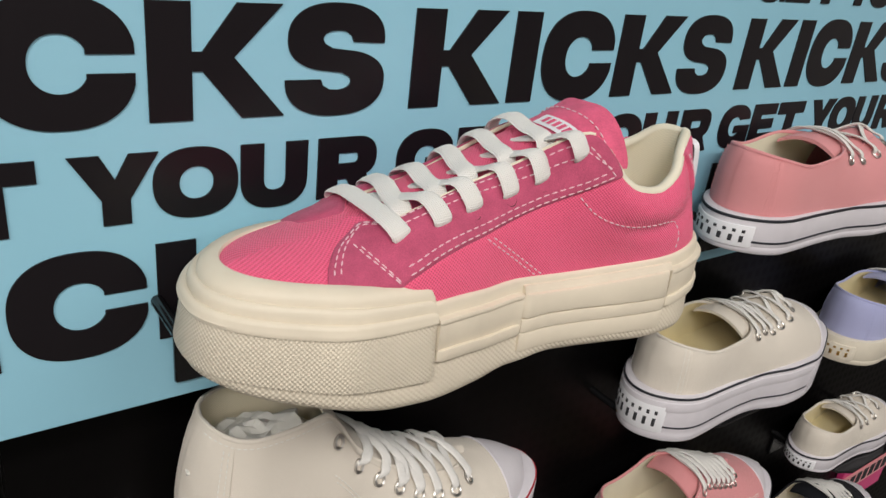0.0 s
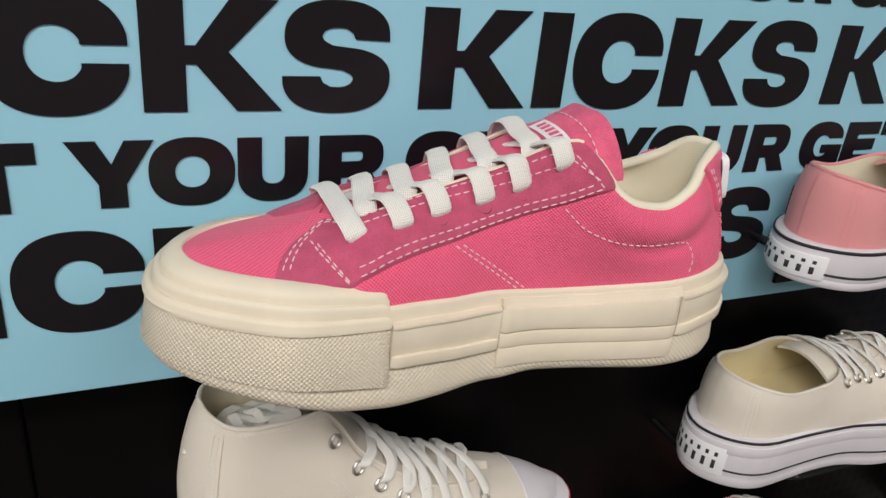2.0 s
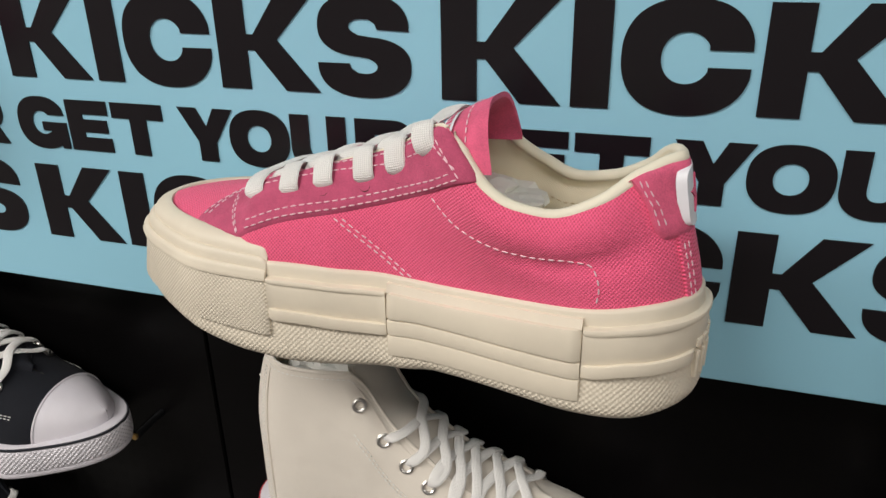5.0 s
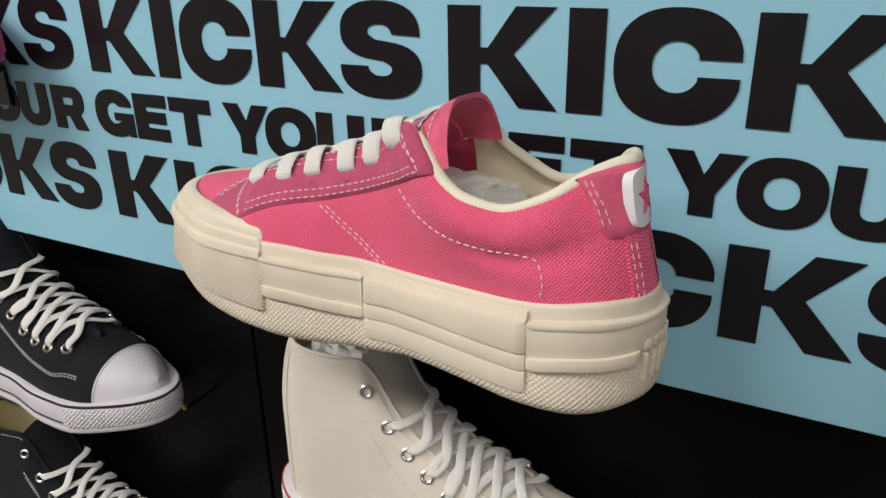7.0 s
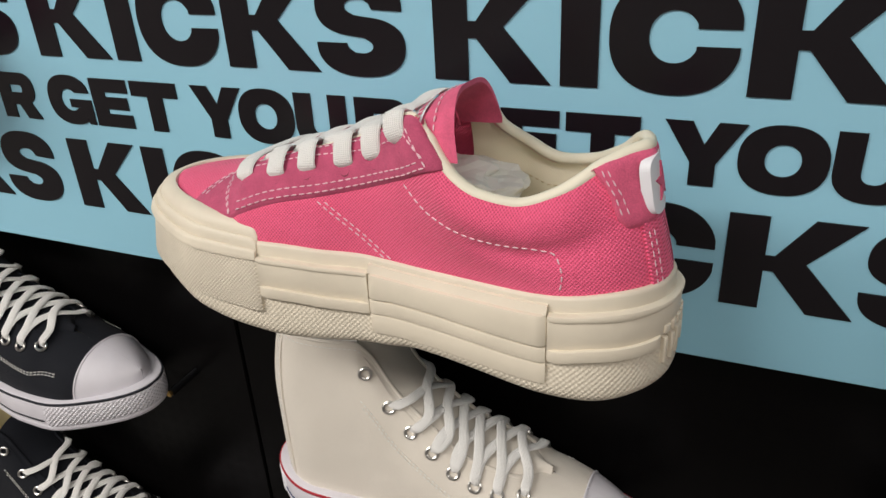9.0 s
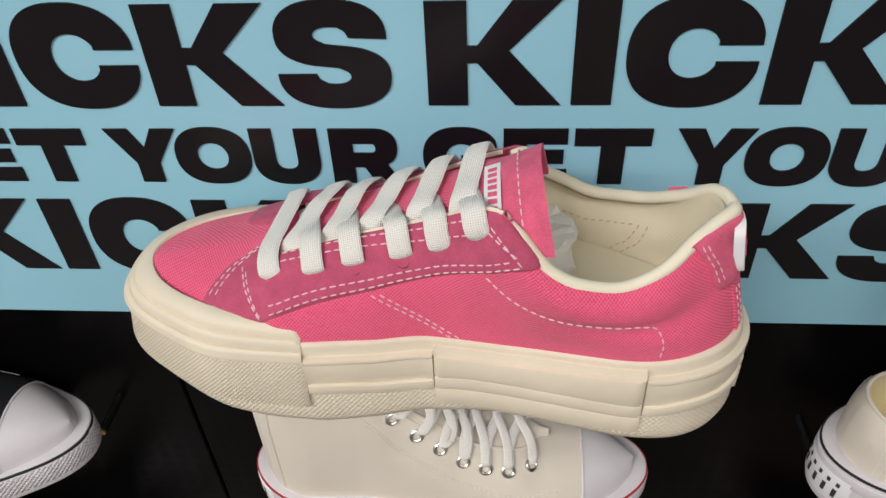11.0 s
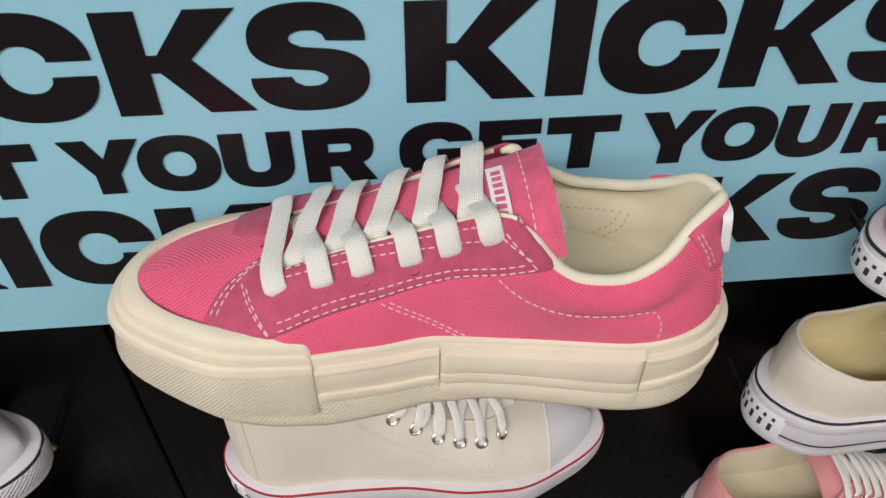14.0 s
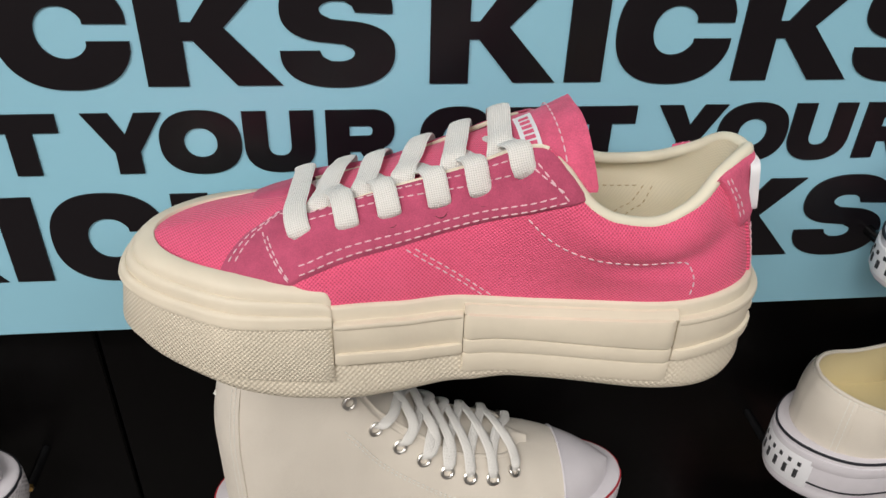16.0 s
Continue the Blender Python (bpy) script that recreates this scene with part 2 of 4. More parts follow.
# ---- the last and the sole of a shoe ----
class Last:
    """The upper's skin. Rows: x from the toe, near and far half width, foot height, top height, opening, squareness."""

    def __init__(self, rows, toe=(0.055, 2.2), heel=(0.035, 2.0), tuck=0.010, samples=150, rings=48):
        col = [smooth_curve([(r[0], r[i]) for r in rows]) for i in range(1, 7)]
        x0, x1 = rows[0][0], rows[-1][0]
        a = np.linspace(0, math.pi, samples)
        self.x0, self.x1 = x0, x1
        self.xs = x0 + (x1 - x0) * (1 - np.cos(a)) / 2
        x = self.xs
        near, far, z0, zt, o, p = [c(x) for c in col]

        def end(d, e, q):
            k = np.clip(1 - d / e, 0, 1)
            return (1 - k ** q) ** (1 / q)

        self.round = np.maximum(end(x - x0, *toe) * end(x1 - x, *heel), 1e-4)
        self.grid = {}
        for side, w in ((-1, near), (1, far)):
            g = np.zeros((samples, rings, 3))
            for i in range(samples):
                top = math.acos(min(1.0, max(0.0, o[i])) ** (p[i] / 2))
                phi = np.linspace(0, top, 160)
                y = w[i] * self.round[i] * np.cos(phi) ** (2 / p[i])
                z = np.sin(phi) ** (2 / p[i])
                z = z0[i] + (zt[i] - z0[i]) * z / max(z[-1], 1e-9)
                arc = np.concatenate([[0], np.cumsum(np.hypot(np.diff(y), np.diff(z)))])
                q = np.linspace(0, arc[-1], rings)
                f = np.linspace(0, 1, rings)
                g[i, :, 1] = side * np.interp(q, arc, y)
                g[i, :, 2] = np.interp(q, arc, z)
                lean = np.clip((x[i] - (x1 - 0.06)) / 0.06, 0, 1) ** 2
                g[i, :, 0] = x[i] - tuck * lean * np.clip((f - 0.55) / 0.45, 0, 1) ** 1.6
            self.grid[side] = g

    def at(self, x, v, side=-1, off=0.0):
        """Points on the skin, moved outwards by off."""
        x, v = np.broadcast_arrays(np.asarray(x, float), np.asarray(v, float))
        g = self.grid[side]
        n, m = g.shape[:2]

        def sample(x, v):
            i = np.clip(np.interp(x, self.xs, np.arange(n)), 0, n - 1.0001)
            j = np.clip(v, 0, 1) * (m - 1)
            j = np.clip(j, 0, m - 1.0001)
            a, b = i.astype(int), j.astype(int)
            s, t = (i - a)[..., None], (j - b)[..., None]
            return (g[a, b] * (1 - s) + g[a + 1, b] * s) * (1 - t) + (g[a, b + 1] * (1 - s) + g[a + 1, b + 1] * s) * t

        p = sample(x, v)
        if np.any(off):
            h = 0.0012
            du = sample(np.clip(x + h, self.x0, self.x1), v) - sample(np.clip(x - h, self.x0, self.x1), v)
            dv = sample(x, np.clip(v + 0.03, 0, 1)) - sample(x, np.clip(v - 0.03, 0, 1))
            nrm = np.cross(dv, du) if side > 0 else np.cross(du, dv)
            nrm /= np.linalg.norm(nrm, axis=-1)[..., None] + 1e-12
            p = p + nrm * np.asarray(off, float)[..., None] if np.ndim(off) else p + nrm * off
        return p

    def v_of(self, x, z, side=-1):
        x, z = np.broadcast_arrays(np.asarray(x, float), np.asarray(z, float))
        out = np.zeros(x.shape)
        for k in np.ndindex(x.shape):
            zs = self.at(np.full(48, x[k]), np.linspace(0, 1, 48), side)[:, 2]
            out[k] = np.interp(z[k], np.maximum.accumulate(zs), np.linspace(0, 1, 48))
        return out


class Upper(Last):
    """The pink upper: a skin lofted from the sole's edge to the throat and the collar."""

    def __init__(self, sole, inset, near, far, ridge_z, mid, bulge, heel, top_end, foot_z, samples=150, rings=48):
        half = {-1: np.linspace(0, sole.heel, 900), 1: np.linspace(sole.len, sole.heel, 900)}
        foot = {}
        for s in half:
            p = sole.at(half[s], -inset)
            p[:, 0] = np.maximum.accumulate(p[:, 0])
            foot[s] = p
        x0, x1 = foot[-1][0, 0] + 1e-5, min(foot[-1][-1, 0], foot[1][-1, 0]) - 1e-5
        self.x0, self.x1 = x0, x1
        self.xs = x0 + (x1 - x0) * (1 - np.cos(np.linspace(0, math.pi, samples))) / 2
        x = self.xs
        k = np.clip((x - 0.195) / (x1 - 0.195), 0, 1)
        xt = x + (top_end - x1) * k * k * (3 - 2 * k)
        e, q = heel
        rnd = (1 - np.clip(1 - (top_end - xt) / e, 0, 1) ** q) ** (1 / q)
        opened = np.clip((x - 0.074) / 0.012, 0, 1)
        opened = opened * opened * (3 - 2 * opened)
        side_on = np.clip((x - 0.075) / 0.10, 0, 1)
        side_on = side_on * side_on * (3 - 2 * side_on)
        f = np.linspace(0, 1, rings)[None, :, None]
        self.grid = {}
        for s, (yc, zc) in ((-1, near), (1, far)):
            fy = np.interp(x, foot[s][:, 0], foot[s][:, 1])
            top_y = mid(xt) + (yc(xt) - mid(xt)) * rnd
            ty = top_y * opened
            w = np.clip((x - 0.070) / 0.016, 0, 1)
            tz = ridge_z(x) * (1 - w) + zc(xt) * w
            fz = foot_z(x)
            h = np.maximum(tz - fz, 0.002)
            P0 = np.stack([x, fy, fz], 1)
            P3 = np.stack([xt, ty, tz], 1)
            P1 = np.stack([x + (xt - x) * 0.15, fy - s * 0.0005 * side_on, fz + h * (0.50 * (1 - side_on) + 0.36 * side_on)], 1)
            out = bulge(x) * np.maximum(rnd, 0.0)
            P2 = np.stack([xt, ty + (fy - ty) * 0.62 * (1 - side_on) + s * out * side_on, tz - h * 0.34 * side_on - 0.002 * (1 - side_on)], 1)
            a, b, c, d = [v[:, None, :] for v in (P0, P1, P2, P3)]
            g = a * (1 - f) ** 3 + 3 * b * f * (1 - f) ** 2 + 3 * c * f * f * (1 - f) + d * f ** 3
            # the padded collar stands out over a shallow hollow
            padded = np.clip((x - 0.182) / 0.03, 0, 1) * np.clip((0.270 - x) / 0.02, 0, 1)
            roll = 0.0022 * np.sin(math.pi * np.clip((f[0, :, 0] - 0.58) / 0.42, 0, 1)) - 0.0016 * np.exp(-(((f[0, :, 0] - 0.50) / 0.10) ** 2))
            g[:, :, 1] += s * padded[:, None] * roll[None, :]
            self.grid[s] = g


def skin(name, last, mat, parent, xa, xb, va, vb, side, off=0.0, label="", n=60, m=26, thick=0.0):
    """A piece of the skin between two heights, as a slab of that thickness (or a single sheet)."""
    k = np.linspace(0, 1, n)
    xs = xa + (xb - xa) * (1 - np.cos(math.pi * k)) / 2 if xb >= last.x1 - 1e-6 or xa <= last.x0 + 1e-6 else xa + (xb - xa) * k
    va, vb = (va(xs) if callable(va) else np.full(n, va)), (vb(xs) if callable(vb) else np.full(n, vb))
    f = np.linspace(0, 1, m)
    V = va[:, None] * (1 - f) + vb[:, None] * f
    X = np.repeat(xs[:, None], m, 1)
    if thick:
        rim = np.minimum(np.minimum(f, 1 - f)[None, :] * 8, 1) * np.minimum(np.minimum(k, 1 - k)[:, None] * 14 + (0 if xb < last.x1 - 1e-6 else (k > 0.5)[:, None]), 1)
        o = off + thick * np.sqrt(np.clip(rim, 0.0, 1)) - 0.0004 * (rim < 0.02)
        P = last.at(X, V, side, o)
    else:
        P = last.at(X, V, side, off)
    whole = last.at(np.repeat(xs[:, None], 24, 1), np.repeat(np.linspace(0, 1, 24)[None], n, 0), side)
    span = np.linalg.norm(np.diff(whole, axis=1), axis=2).sum(1)
    uv = [(X[i, j], V[i, j] * span[i]) for i in range(n) for j in range(m)]
    return mesh_part(name, P.reshape(-1, 3), grid_faces(n, m, flip=side > 0), mat, parent, label, uv)


def stitches(name, last, mat, parent, line, side=-1, off=0.0012, dash=0.0026, gap=0.0013, width=0.00028, label=""):
    """A row of raised stitches along a line of (x, v)."""
    line = np.array(line, float)
    d = np.linspace(0, 1, len(line))
    q = np.linspace(0, 1, 400)
    P = last.at(np.interp(q, d, line[:, 0]), np.interp(q, d, line[:, 1]), side, off)
    return dashes(name, P, mat, parent, dash, gap, width, label)


def dashes(name, P, mat, parent, dash=0.0026, gap=0.0013, width=0.00028, label=""):
    arc = np.concatenate([[0], np.cumsum(np.linalg.norm(np.diff(P, axis=0), axis=1))])
    verts, faces, s = [], [], 0.0
    while s + dash < arc[-1]:
        e = [np.array([np.interp(s + dash * k, arc, P[:, c]) for c in range(3)]) for k in (0, 0.25, 0.75, 1)]
        t = e[3] - e[0]
        t /= np.linalg.norm(t) + 1e-12
        a = np.cross(t, (0.3, -1, 0.5))
        a /= np.linalg.norm(a) + 1e-12
        b = np.cross(t, a)
        base = len(verts)
        for k, (c, r) in enumerate(zip(e, (0.45, 1, 1, 0.45))):
            for g in range(5):
                an = g * 2 * math.pi / 5
                verts.append(c + width * r * (math.cos(an) * a + math.sin(an) * b))
        for k in range(3):
            for g in range(5):
                faces.append((base + k * 5 + g, base + k * 5 + (g + 1) % 5, base + k * 5 + 5 + (g + 1) % 5, base + k * 5 + 5 + g))
        faces += [tuple(base + g for g in range(5))[::-1], tuple(base + 15 + g for g in range(5))]
        s += dash + gap
    return mesh_part(name, verts, faces, mat, parent, label)


class Sole:
    """A sole's outline seen from above, walked from the toe along the near side, round the heel and back."""

    def __init__(self, length, near, far, toe=(0.07, 2.3), heel=(0.045, 2.1), start=0.0, centre=None):
        a = np.linspace(0, math.pi, 400)
        x = start + length * (1 - np.cos(a)) / 2

        def end(d, e, q):
            k = np.clip(1 - d / e, 0, 1)
            return (1 - k ** q) ** (1 / q)

        r = end(x - start, *toe) * end(start + length - x, *heel)
        mid = centre(x) if centre else 0 * x
        loop = np.concatenate([np.stack([x, mid - smooth_curve(near)(x) * r], 1), np.stack([x, mid + smooth_curve(far)(x) * r], 1)[::-1][1:-1]])
        closed = np.concatenate([loop, loop[:1]])
        arc = np.concatenate([[0], np.cumsum(np.linalg.norm(np.diff(closed, axis=0), axis=1))])
        self.len = arc[-1]
        q = np.linspace(0, arc[-1], 1500)
        self.arc = q
        self.pts = np.stack([np.interp(q, arc, closed[:, 0]), np.interp(q, arc, closed[:, 1])], 1)
        t = np.gradient(self.pts, axis=0)
        t[0] = t[-1] = (0, -1)
        ker = np.ones(9) / 9
        t = np.stack([np.convolve(np.pad(t[:, c], 4, mode="edge"), ker, "valid") for c in (0, 1)], 1)
        t /= np.linalg.norm(t, axis=1)[:, None]
        self.nrm = np.stack([t[:, 1], -t[:, 0]], 1)
        half = len(q) // 2
        self.heel = q[np.argmax(self.pts[:, 0])]
        self.u_near = lambda x: float(np.interp(x, self.pts[: np.argmax(self.pts[:, 0]) + 1, 0], q[: np.argmax(self.pts[:, 0]) + 1]))
        self.u_far = lambda x: float(np.interp(-x, -self.pts[np.argmax(self.pts[:, 0]):, 0], q[np.argmax(self.pts[:, 0]):]))

    def at(self, u, off=0.0):
        u = np.mod(u, self.len)
        p = np.stack([np.interp(u, self.arc, self.pts[:, c]) for c in (0, 1)], -1)
        n = np.stack([np.interp(u, self.arc, self.nrm[:, c]) for c in (0, 1)], -1)
        return p + n * np.asarray(off)[..., None] if np.ndim(off) else p + n * off


def sole_body(name, sole, mat, parent, zb, zt, profile, label="", n=260):
    """profile: (outward, share of the height, lift) from the inner top edge down to the inner bottom edge."""
    u = np.linspace(0, sole.len, n, endpoint=False)
    x = sole.at(u)[:, 0]
    b, t = zb(x), zt(x)
    rows = []
    for out, share, lift in profile:
        p = sole.at(u, out)
        rows.append(np.concatenate([p, (b + (t - b) * share + lift)[:, None]], 1))
    V = np.stack(rows, 1)
    m = len(profile)
    f = grid_faces(n, m, True, False, True)
    f += [tuple(i * m for i in range(n)), tuple(i * m + m - 1 for i in range(n))[::-1]]
    uv = [(u[i], V[i, j, 2]) for i in range(n) for j in range(m)]
    return mesh_part(name, V.reshape(-1, 3), f, mat, parent, label, uv)


def sole_band(name, sole, mat, parent, u0, u1, z0, z1, out=0.001, label="", n=None, round_=0.0007, back=-0.002, lean=0.0):
    """A strip of rubber that follows the sole's side between two heights, with rounded edges."""
    n = n or max(12, int(abs(u1 - u0) / 0.0022))
    u = np.linspace(u0, u1, n)
    x = sole.at(u)[:, 0]
    a = z0(x) if callable(z0) else np.full(n, z0)
    b = z1(x) if callable(z1) else np.full(n, z1)
    k = np.minimum(np.minimum(u - u0, u1 - u), round_) / round_
    soft = out - (1 - np.sqrt(np.clip(k, 0, 1))) * out
    r = round_
    prof = [(back, 0, 0), (-r, 0, 0), (-0.3 * r, 0, 0.3 * r), (0, 0, r), (lean, 1, -r), (lean - 0.3 * r, 1, -0.3 * r), (lean - r, 1, 0), (back, 1, 0)]
    V = []
    for o, sh, dz in prof:
        off = np.where(o == back, back, soft + o)
        p = sole.at(u, off)
        V.append(np.concatenate([p, (a + (b - a) * sh + dz)[:, None]], 1))
    V = np.stack(V, 1)
    m = len(prof)
    f = grid_faces(n, m, False, True, False)
    f += [tuple(range(m))[::-1], tuple((n - 1) * m + j for j in range(m))]
    uv = [(u[i], V[i, j, 2]) for i in range(n) for j in range(m)]
    return mesh_part(name, V.reshape(-1, 3), f, mat, parent, label, uv)


def ring(name, centre, normal, r0, r1, mat, parent, label=""):
    n = Vector(normal).normalized()
    q = n.to_track_quat("Z", "Y").to_matrix()
    path = [np.array(Vector(centre) + q @ Vector((r0 * math.cos(a), r0 * math.sin(a), 0))) for a in np.linspace(0, 2 * math.pi, 18, endpoint=False)]
    return tube(name, path, r1, mat, parent, label, 6, True, 1.0, tuple(n))


def spline_path(points, n=40):
    p = np.array(points, float)
    d = np.concatenate([[0], np.cumsum(np.linalg.norm(np.diff(p, axis=0), axis=1))])
    q = np.linspace(0, d[-1], n)
    m = np.gradient(p, d, axis=0)
    out = []
    for s in q:
        i = min(max(np.searchsorted(d, s) - 1, 0), len(p) - 2)
        h = d[i + 1] - d[i]
        t = (s - d[i]) / h
        out.append((1 + 2 * t) * (1 - t) ** 2 * p[i] + t * (1 - t) ** 2 * h * m[i] + t * t * (3 - 2 * t) * p[i + 1] + t * t * (t - 1) * h * m[i + 1])
    return np.array(out)

# ---- the display wall ----
WALL_Y, BACK_Y, EDGE_Z = 0.3205, 0.360, 1.262


def wall_materials():
    m, t, b = material("blue_panel_print", (0.315, 0.62, 0.77), 0.32, 0, 0.5)
    g = noise_tex(t, 3, 3)
    c = ramp(t, g, [(0.3, (0.305, 0.605, 0.75)), (0.7, (0.33, 0.64, 0.79))])
    t.links.new(c, b.inputs["Base Color"])
    bump(t, b, noise_tex(t, 60, 2), 0.05, 0.0003)
    k, t, b = material("black_vinyl_letter", (0.009, 0.007, 0.009), 0.3, 0, 0.35)
    bump(t, b, noise_tex(t, 80, 2), 0.05, 0.0003)
    d, t, b = material("black_wall_laminate", (0.0025, 0.0022, 0.0023), 0.34, 0, 0.10)
    co = t.nodes.new("ShaderNodeTexCoord")
    v = node(t, "ShaderNodeTexVoronoi", Scale=75.0, Randomness=0.15)
    v.feature = "DISTANCE_TO_EDGE"
    t.links.new(co.outputs["Object"], v.inputs["Vector"])
    r = ramp(t, v.outputs["Distance"], [(0.05, (0.30, 0.30, 0.30)), (0.35, (0.42, 0.42, 0.42))])
    t.links.new(r, b.inputs["Roughness"])
    return m, k, d


BLUE, VINYL, LAMINATE = wall_materials()
# room shell tones are set by how much light they bounce back
plain, t_, b_ = material("bounce_wall_paint", (0.46, 0.44, 0.42), 0.8)
floor_m, t_, b_ = material("unseen_floor", (0.30, 0.28, 0.26), 0.45)
t_.links.new(ramp(t_, noise_tex(t_, 6, 5), [(0.3, (0.10, 0.093, 0.086)), (0.7, (0.15, 0.14, 0.13))]), b_.inputs["Base Color"])
dark_m = material("dark_shop_paint", (0.07, 0.065, 0.065), 0.7)[0]

# unseen floor, ceiling, side and rear walls added to close the room
tagged(part("floor", box_bm(-3, 4, -4, 0.5, -0.05, 0), floor_m), "unseen grey speckled floor, added and kept dark to limit bounced light", "floor", kind="structure")
tagged(part("ceiling", box_bm(-3, 4, -4, 0.5, 2.9, 2.95), plain), "unseen plain pale ceiling, added to close the room and bounce light", "ceiling", kind="structure")
tagged(part("wall_west", box_bm(-3.05, -3, -4, 0.5, 0, 2.9), plain), "unseen plain pale side wall, added to bounce light", "wall", kind="structure")
tagged(part("wall_east", box_bm(4, 4.05, -4, 0.5, 0, 2.9), plain), "unseen plain pale side wall, added to bounce light", "wall", kind="structure")
tagged(part("wall_south", box_bm(-3, 4, -4.05, -4, 0, 2.9), plain), "unseen plain pale rear wall, added to bounce light", "wall", kind="structure")
back = tagged(part("wall_north", box_bm(-3, 4, BACK_Y + 0.012, 0.45, 0, 2.9), dark_m), "black laminate display wall with vertical joints", "wall", kind="structure")
for i in range(-2, 4):
    a = 0.0140 + 1.2 * i
    part("panel", box_bm(a + 0.0011, a + 1.1989, BACK_Y, BACK_Y + 0.0118, 0.02, 2.88, 0.0008), LAMINATE, back)

panel = tagged(part("sign_panel", box_bm(-1.2, 1.45, WALL_Y, BACK_Y - 0.0005, EDGE_Z, 1.79, 0.0008), BLUE), "pale blue printed wall panel with bold black words", "sign")
panel["kind"] = "structure"


# ---- letters ----
def arc_pts(cx, cy, rx, ry, a0, a1, n=28, q=2.35):
    out = []
    for k in range(n + 1):
        a = radians(a0 + (a1 - a0) * k / n)
        c, s = math.cos(a), math.sin(a)
        out.append((cx + rx * math.copysign(abs(c) ** (2 / q), c), cy + ry * math.copysign(abs(s) ** (2 / q), s)))
    return out


def glyph(ch):
    """Outlines of a heavy, wide capital of height 1: the outer loop, then holes."""
    e = 0.028
    if ch == "I":
        return [[(0, 0), (0.366, 0), (0.366, 1), (0, 1)]]
    if ch == "T":
        return [[(0.40, 0), (0.77, 0), (0.77, 0.70), (1.15, 0.70), (1.15, 1), (0, 1), (0, 0.70), (0.40, 0.70)]]
    if ch == "E":
        return [[(0, 0), (0.98, 0), (0.98, 0.27), (0.36, 0.27), (0.36, 0.375), (0.92, 0.375), (0.92, 0.625), (0.36, 0.625), (0.36, 0.73), (0.97, 0.73), (0.97, 1), (0, 1)]]
    if ch == "K":
        return [[(0, 0), (0.366, 0), (0.366, 0.425), (0.455, 0.425), (0.805, 0), (1.215, 0), (0.735, 0.54), (1.18, 1), (0.76, 1), (0.455, 0.59), (0.366, 0.59), (0.366, 1), (0, 1)]]
    if ch == "Y":
        return [[(0.395, 0), (0.765, 0), (0.765, 0.36), (1.16, 1), (0.765, 1), (0.58, 0.655), (0.395, 1), (0, 1), (0.395, 0.36)]]
    if ch == "O":
        return [arc_pts(0.61, 0.5, 0.61, 0.5 + e, 0, 360, 56)[:-1], arc_pts(0.61, 0.5, 0.245, 0.245, 360, 0, 40, 2.1)[:-1]]
    if ch == "U":
        return [[(0, 1)] + arc_pts(0.535, 0.42, 0.535, 0.42 + e, 180, 360, 30) + [(1.07, 1), (0.71, 1)] + arc_pts(0.535, 0.44, 0.175, 0.185, 360, 180, 20) + [(0.36, 1)]]
    if ch == "R":
        return [[(0, 0), (0.36, 0), (0.36, 0.30), (0.52, 0.30), (0.68, 0), (1.09, 0), (0.885, 0.345)] + arc_pts(0.70, 0.665, 0.355, 0.335, -62, 90, 18) + [(0, 1)],
                [(0.36, 0.565), (0.36, 0.735)] + arc_pts(0.64, 0.65, 0.075, 0.085, 90, -90, 10)]
    if ch == "C":
        out = arc_pts(0.59, 0.5, 0.59, 0.5 + e, 9, 351, 52)
        inn = arc_pts(0.59, 0.5, 0.225, 0.235, 340, 20, 36, 2.1)
        out[0], out[-1] = (1.165, 0.578), (1.165, 0.422)
        return [out + [(0.79, 0.422)] + inn[1:-1] + [(0.79, 0.578)]]
    if ch == "G":
        out = arc_pts(0.60, 0.5, 0.60, 0.5 + e, 24, 318, 48)
        inn = arc_pts(0.60, 0.5, 0.235, 0.235, 318, 30, 34, 2.1)
        out[0] = (1.16, 0.665)
        return [out[:-1] + [(1.0, 0.13), (1.02, 0.0), (1.19, 0.0), (1.19, 0.52), (0.60, 0.52), (0.60, 0.345), (0.82, 0.345)] + inn[2:-1] + [(0.80, 0.665)]]
    # S
    top = arc_pts(0.525, 0.69, 0.505, 0.338, -3, 180, 26) + arc_pts(0.525, 0.69, 0.505, 0.29, 184, 262, 12)
    low_counter = [(0.58, 0.385)] + arc_pts(0.54, 0.30, 0.14, 0.078, 62, -90, 10, 2.0) + [(0.46, 0.226), (0.385, 0.268), (0.36, 0.325)]
    foot = [(0.0, 0.325)] + arc_pts(0.525, 0.31, 0.525, 0.338, 186, 360, 26) + arc_pts(0.525, 0.31, 0.525, 0.29, 4, 82, 12)
    high_counter = [(0.47, 0.615)] + arc_pts(0.51, 0.70, 0.14, 0.078, 242, 90, 10, 2.0) + [(0.60, 0.774), (0.665, 0.732), (0.69, 0.675)]
    return [top + low_counter + foot + high_counter]


def glyph_mesh(ch, depth=0.0004):
    cu = bpy.data.curves.new("letter", "CURVE")
    cu.dimensions, cu.fill_mode, cu.extrude = "2D", "BOTH", depth
    for loop in glyph(ch):
        sp = cu.splines.new("POLY")
        sp.points.add(len(loop) - 1)
        for q, (x, y) in zip(sp.points, loop):
            q.co = (x, y, 0, 1)
        sp.use_cyclic_u = True
    ob = bpy.data.objects.new("letter", cu)
    scene.collection.objects.link(ob)
    me = bpy.data.meshes.new_from_object(ob.evaluated_get(bpy.context.evaluated_depsgraph_get()))
    bpy.data.objects.remove(ob)
    bpy.data.curves.remove(cu)
    me.name = "letter"
    me.materials.clear()
    me.materials.append(VINYL)
    return me


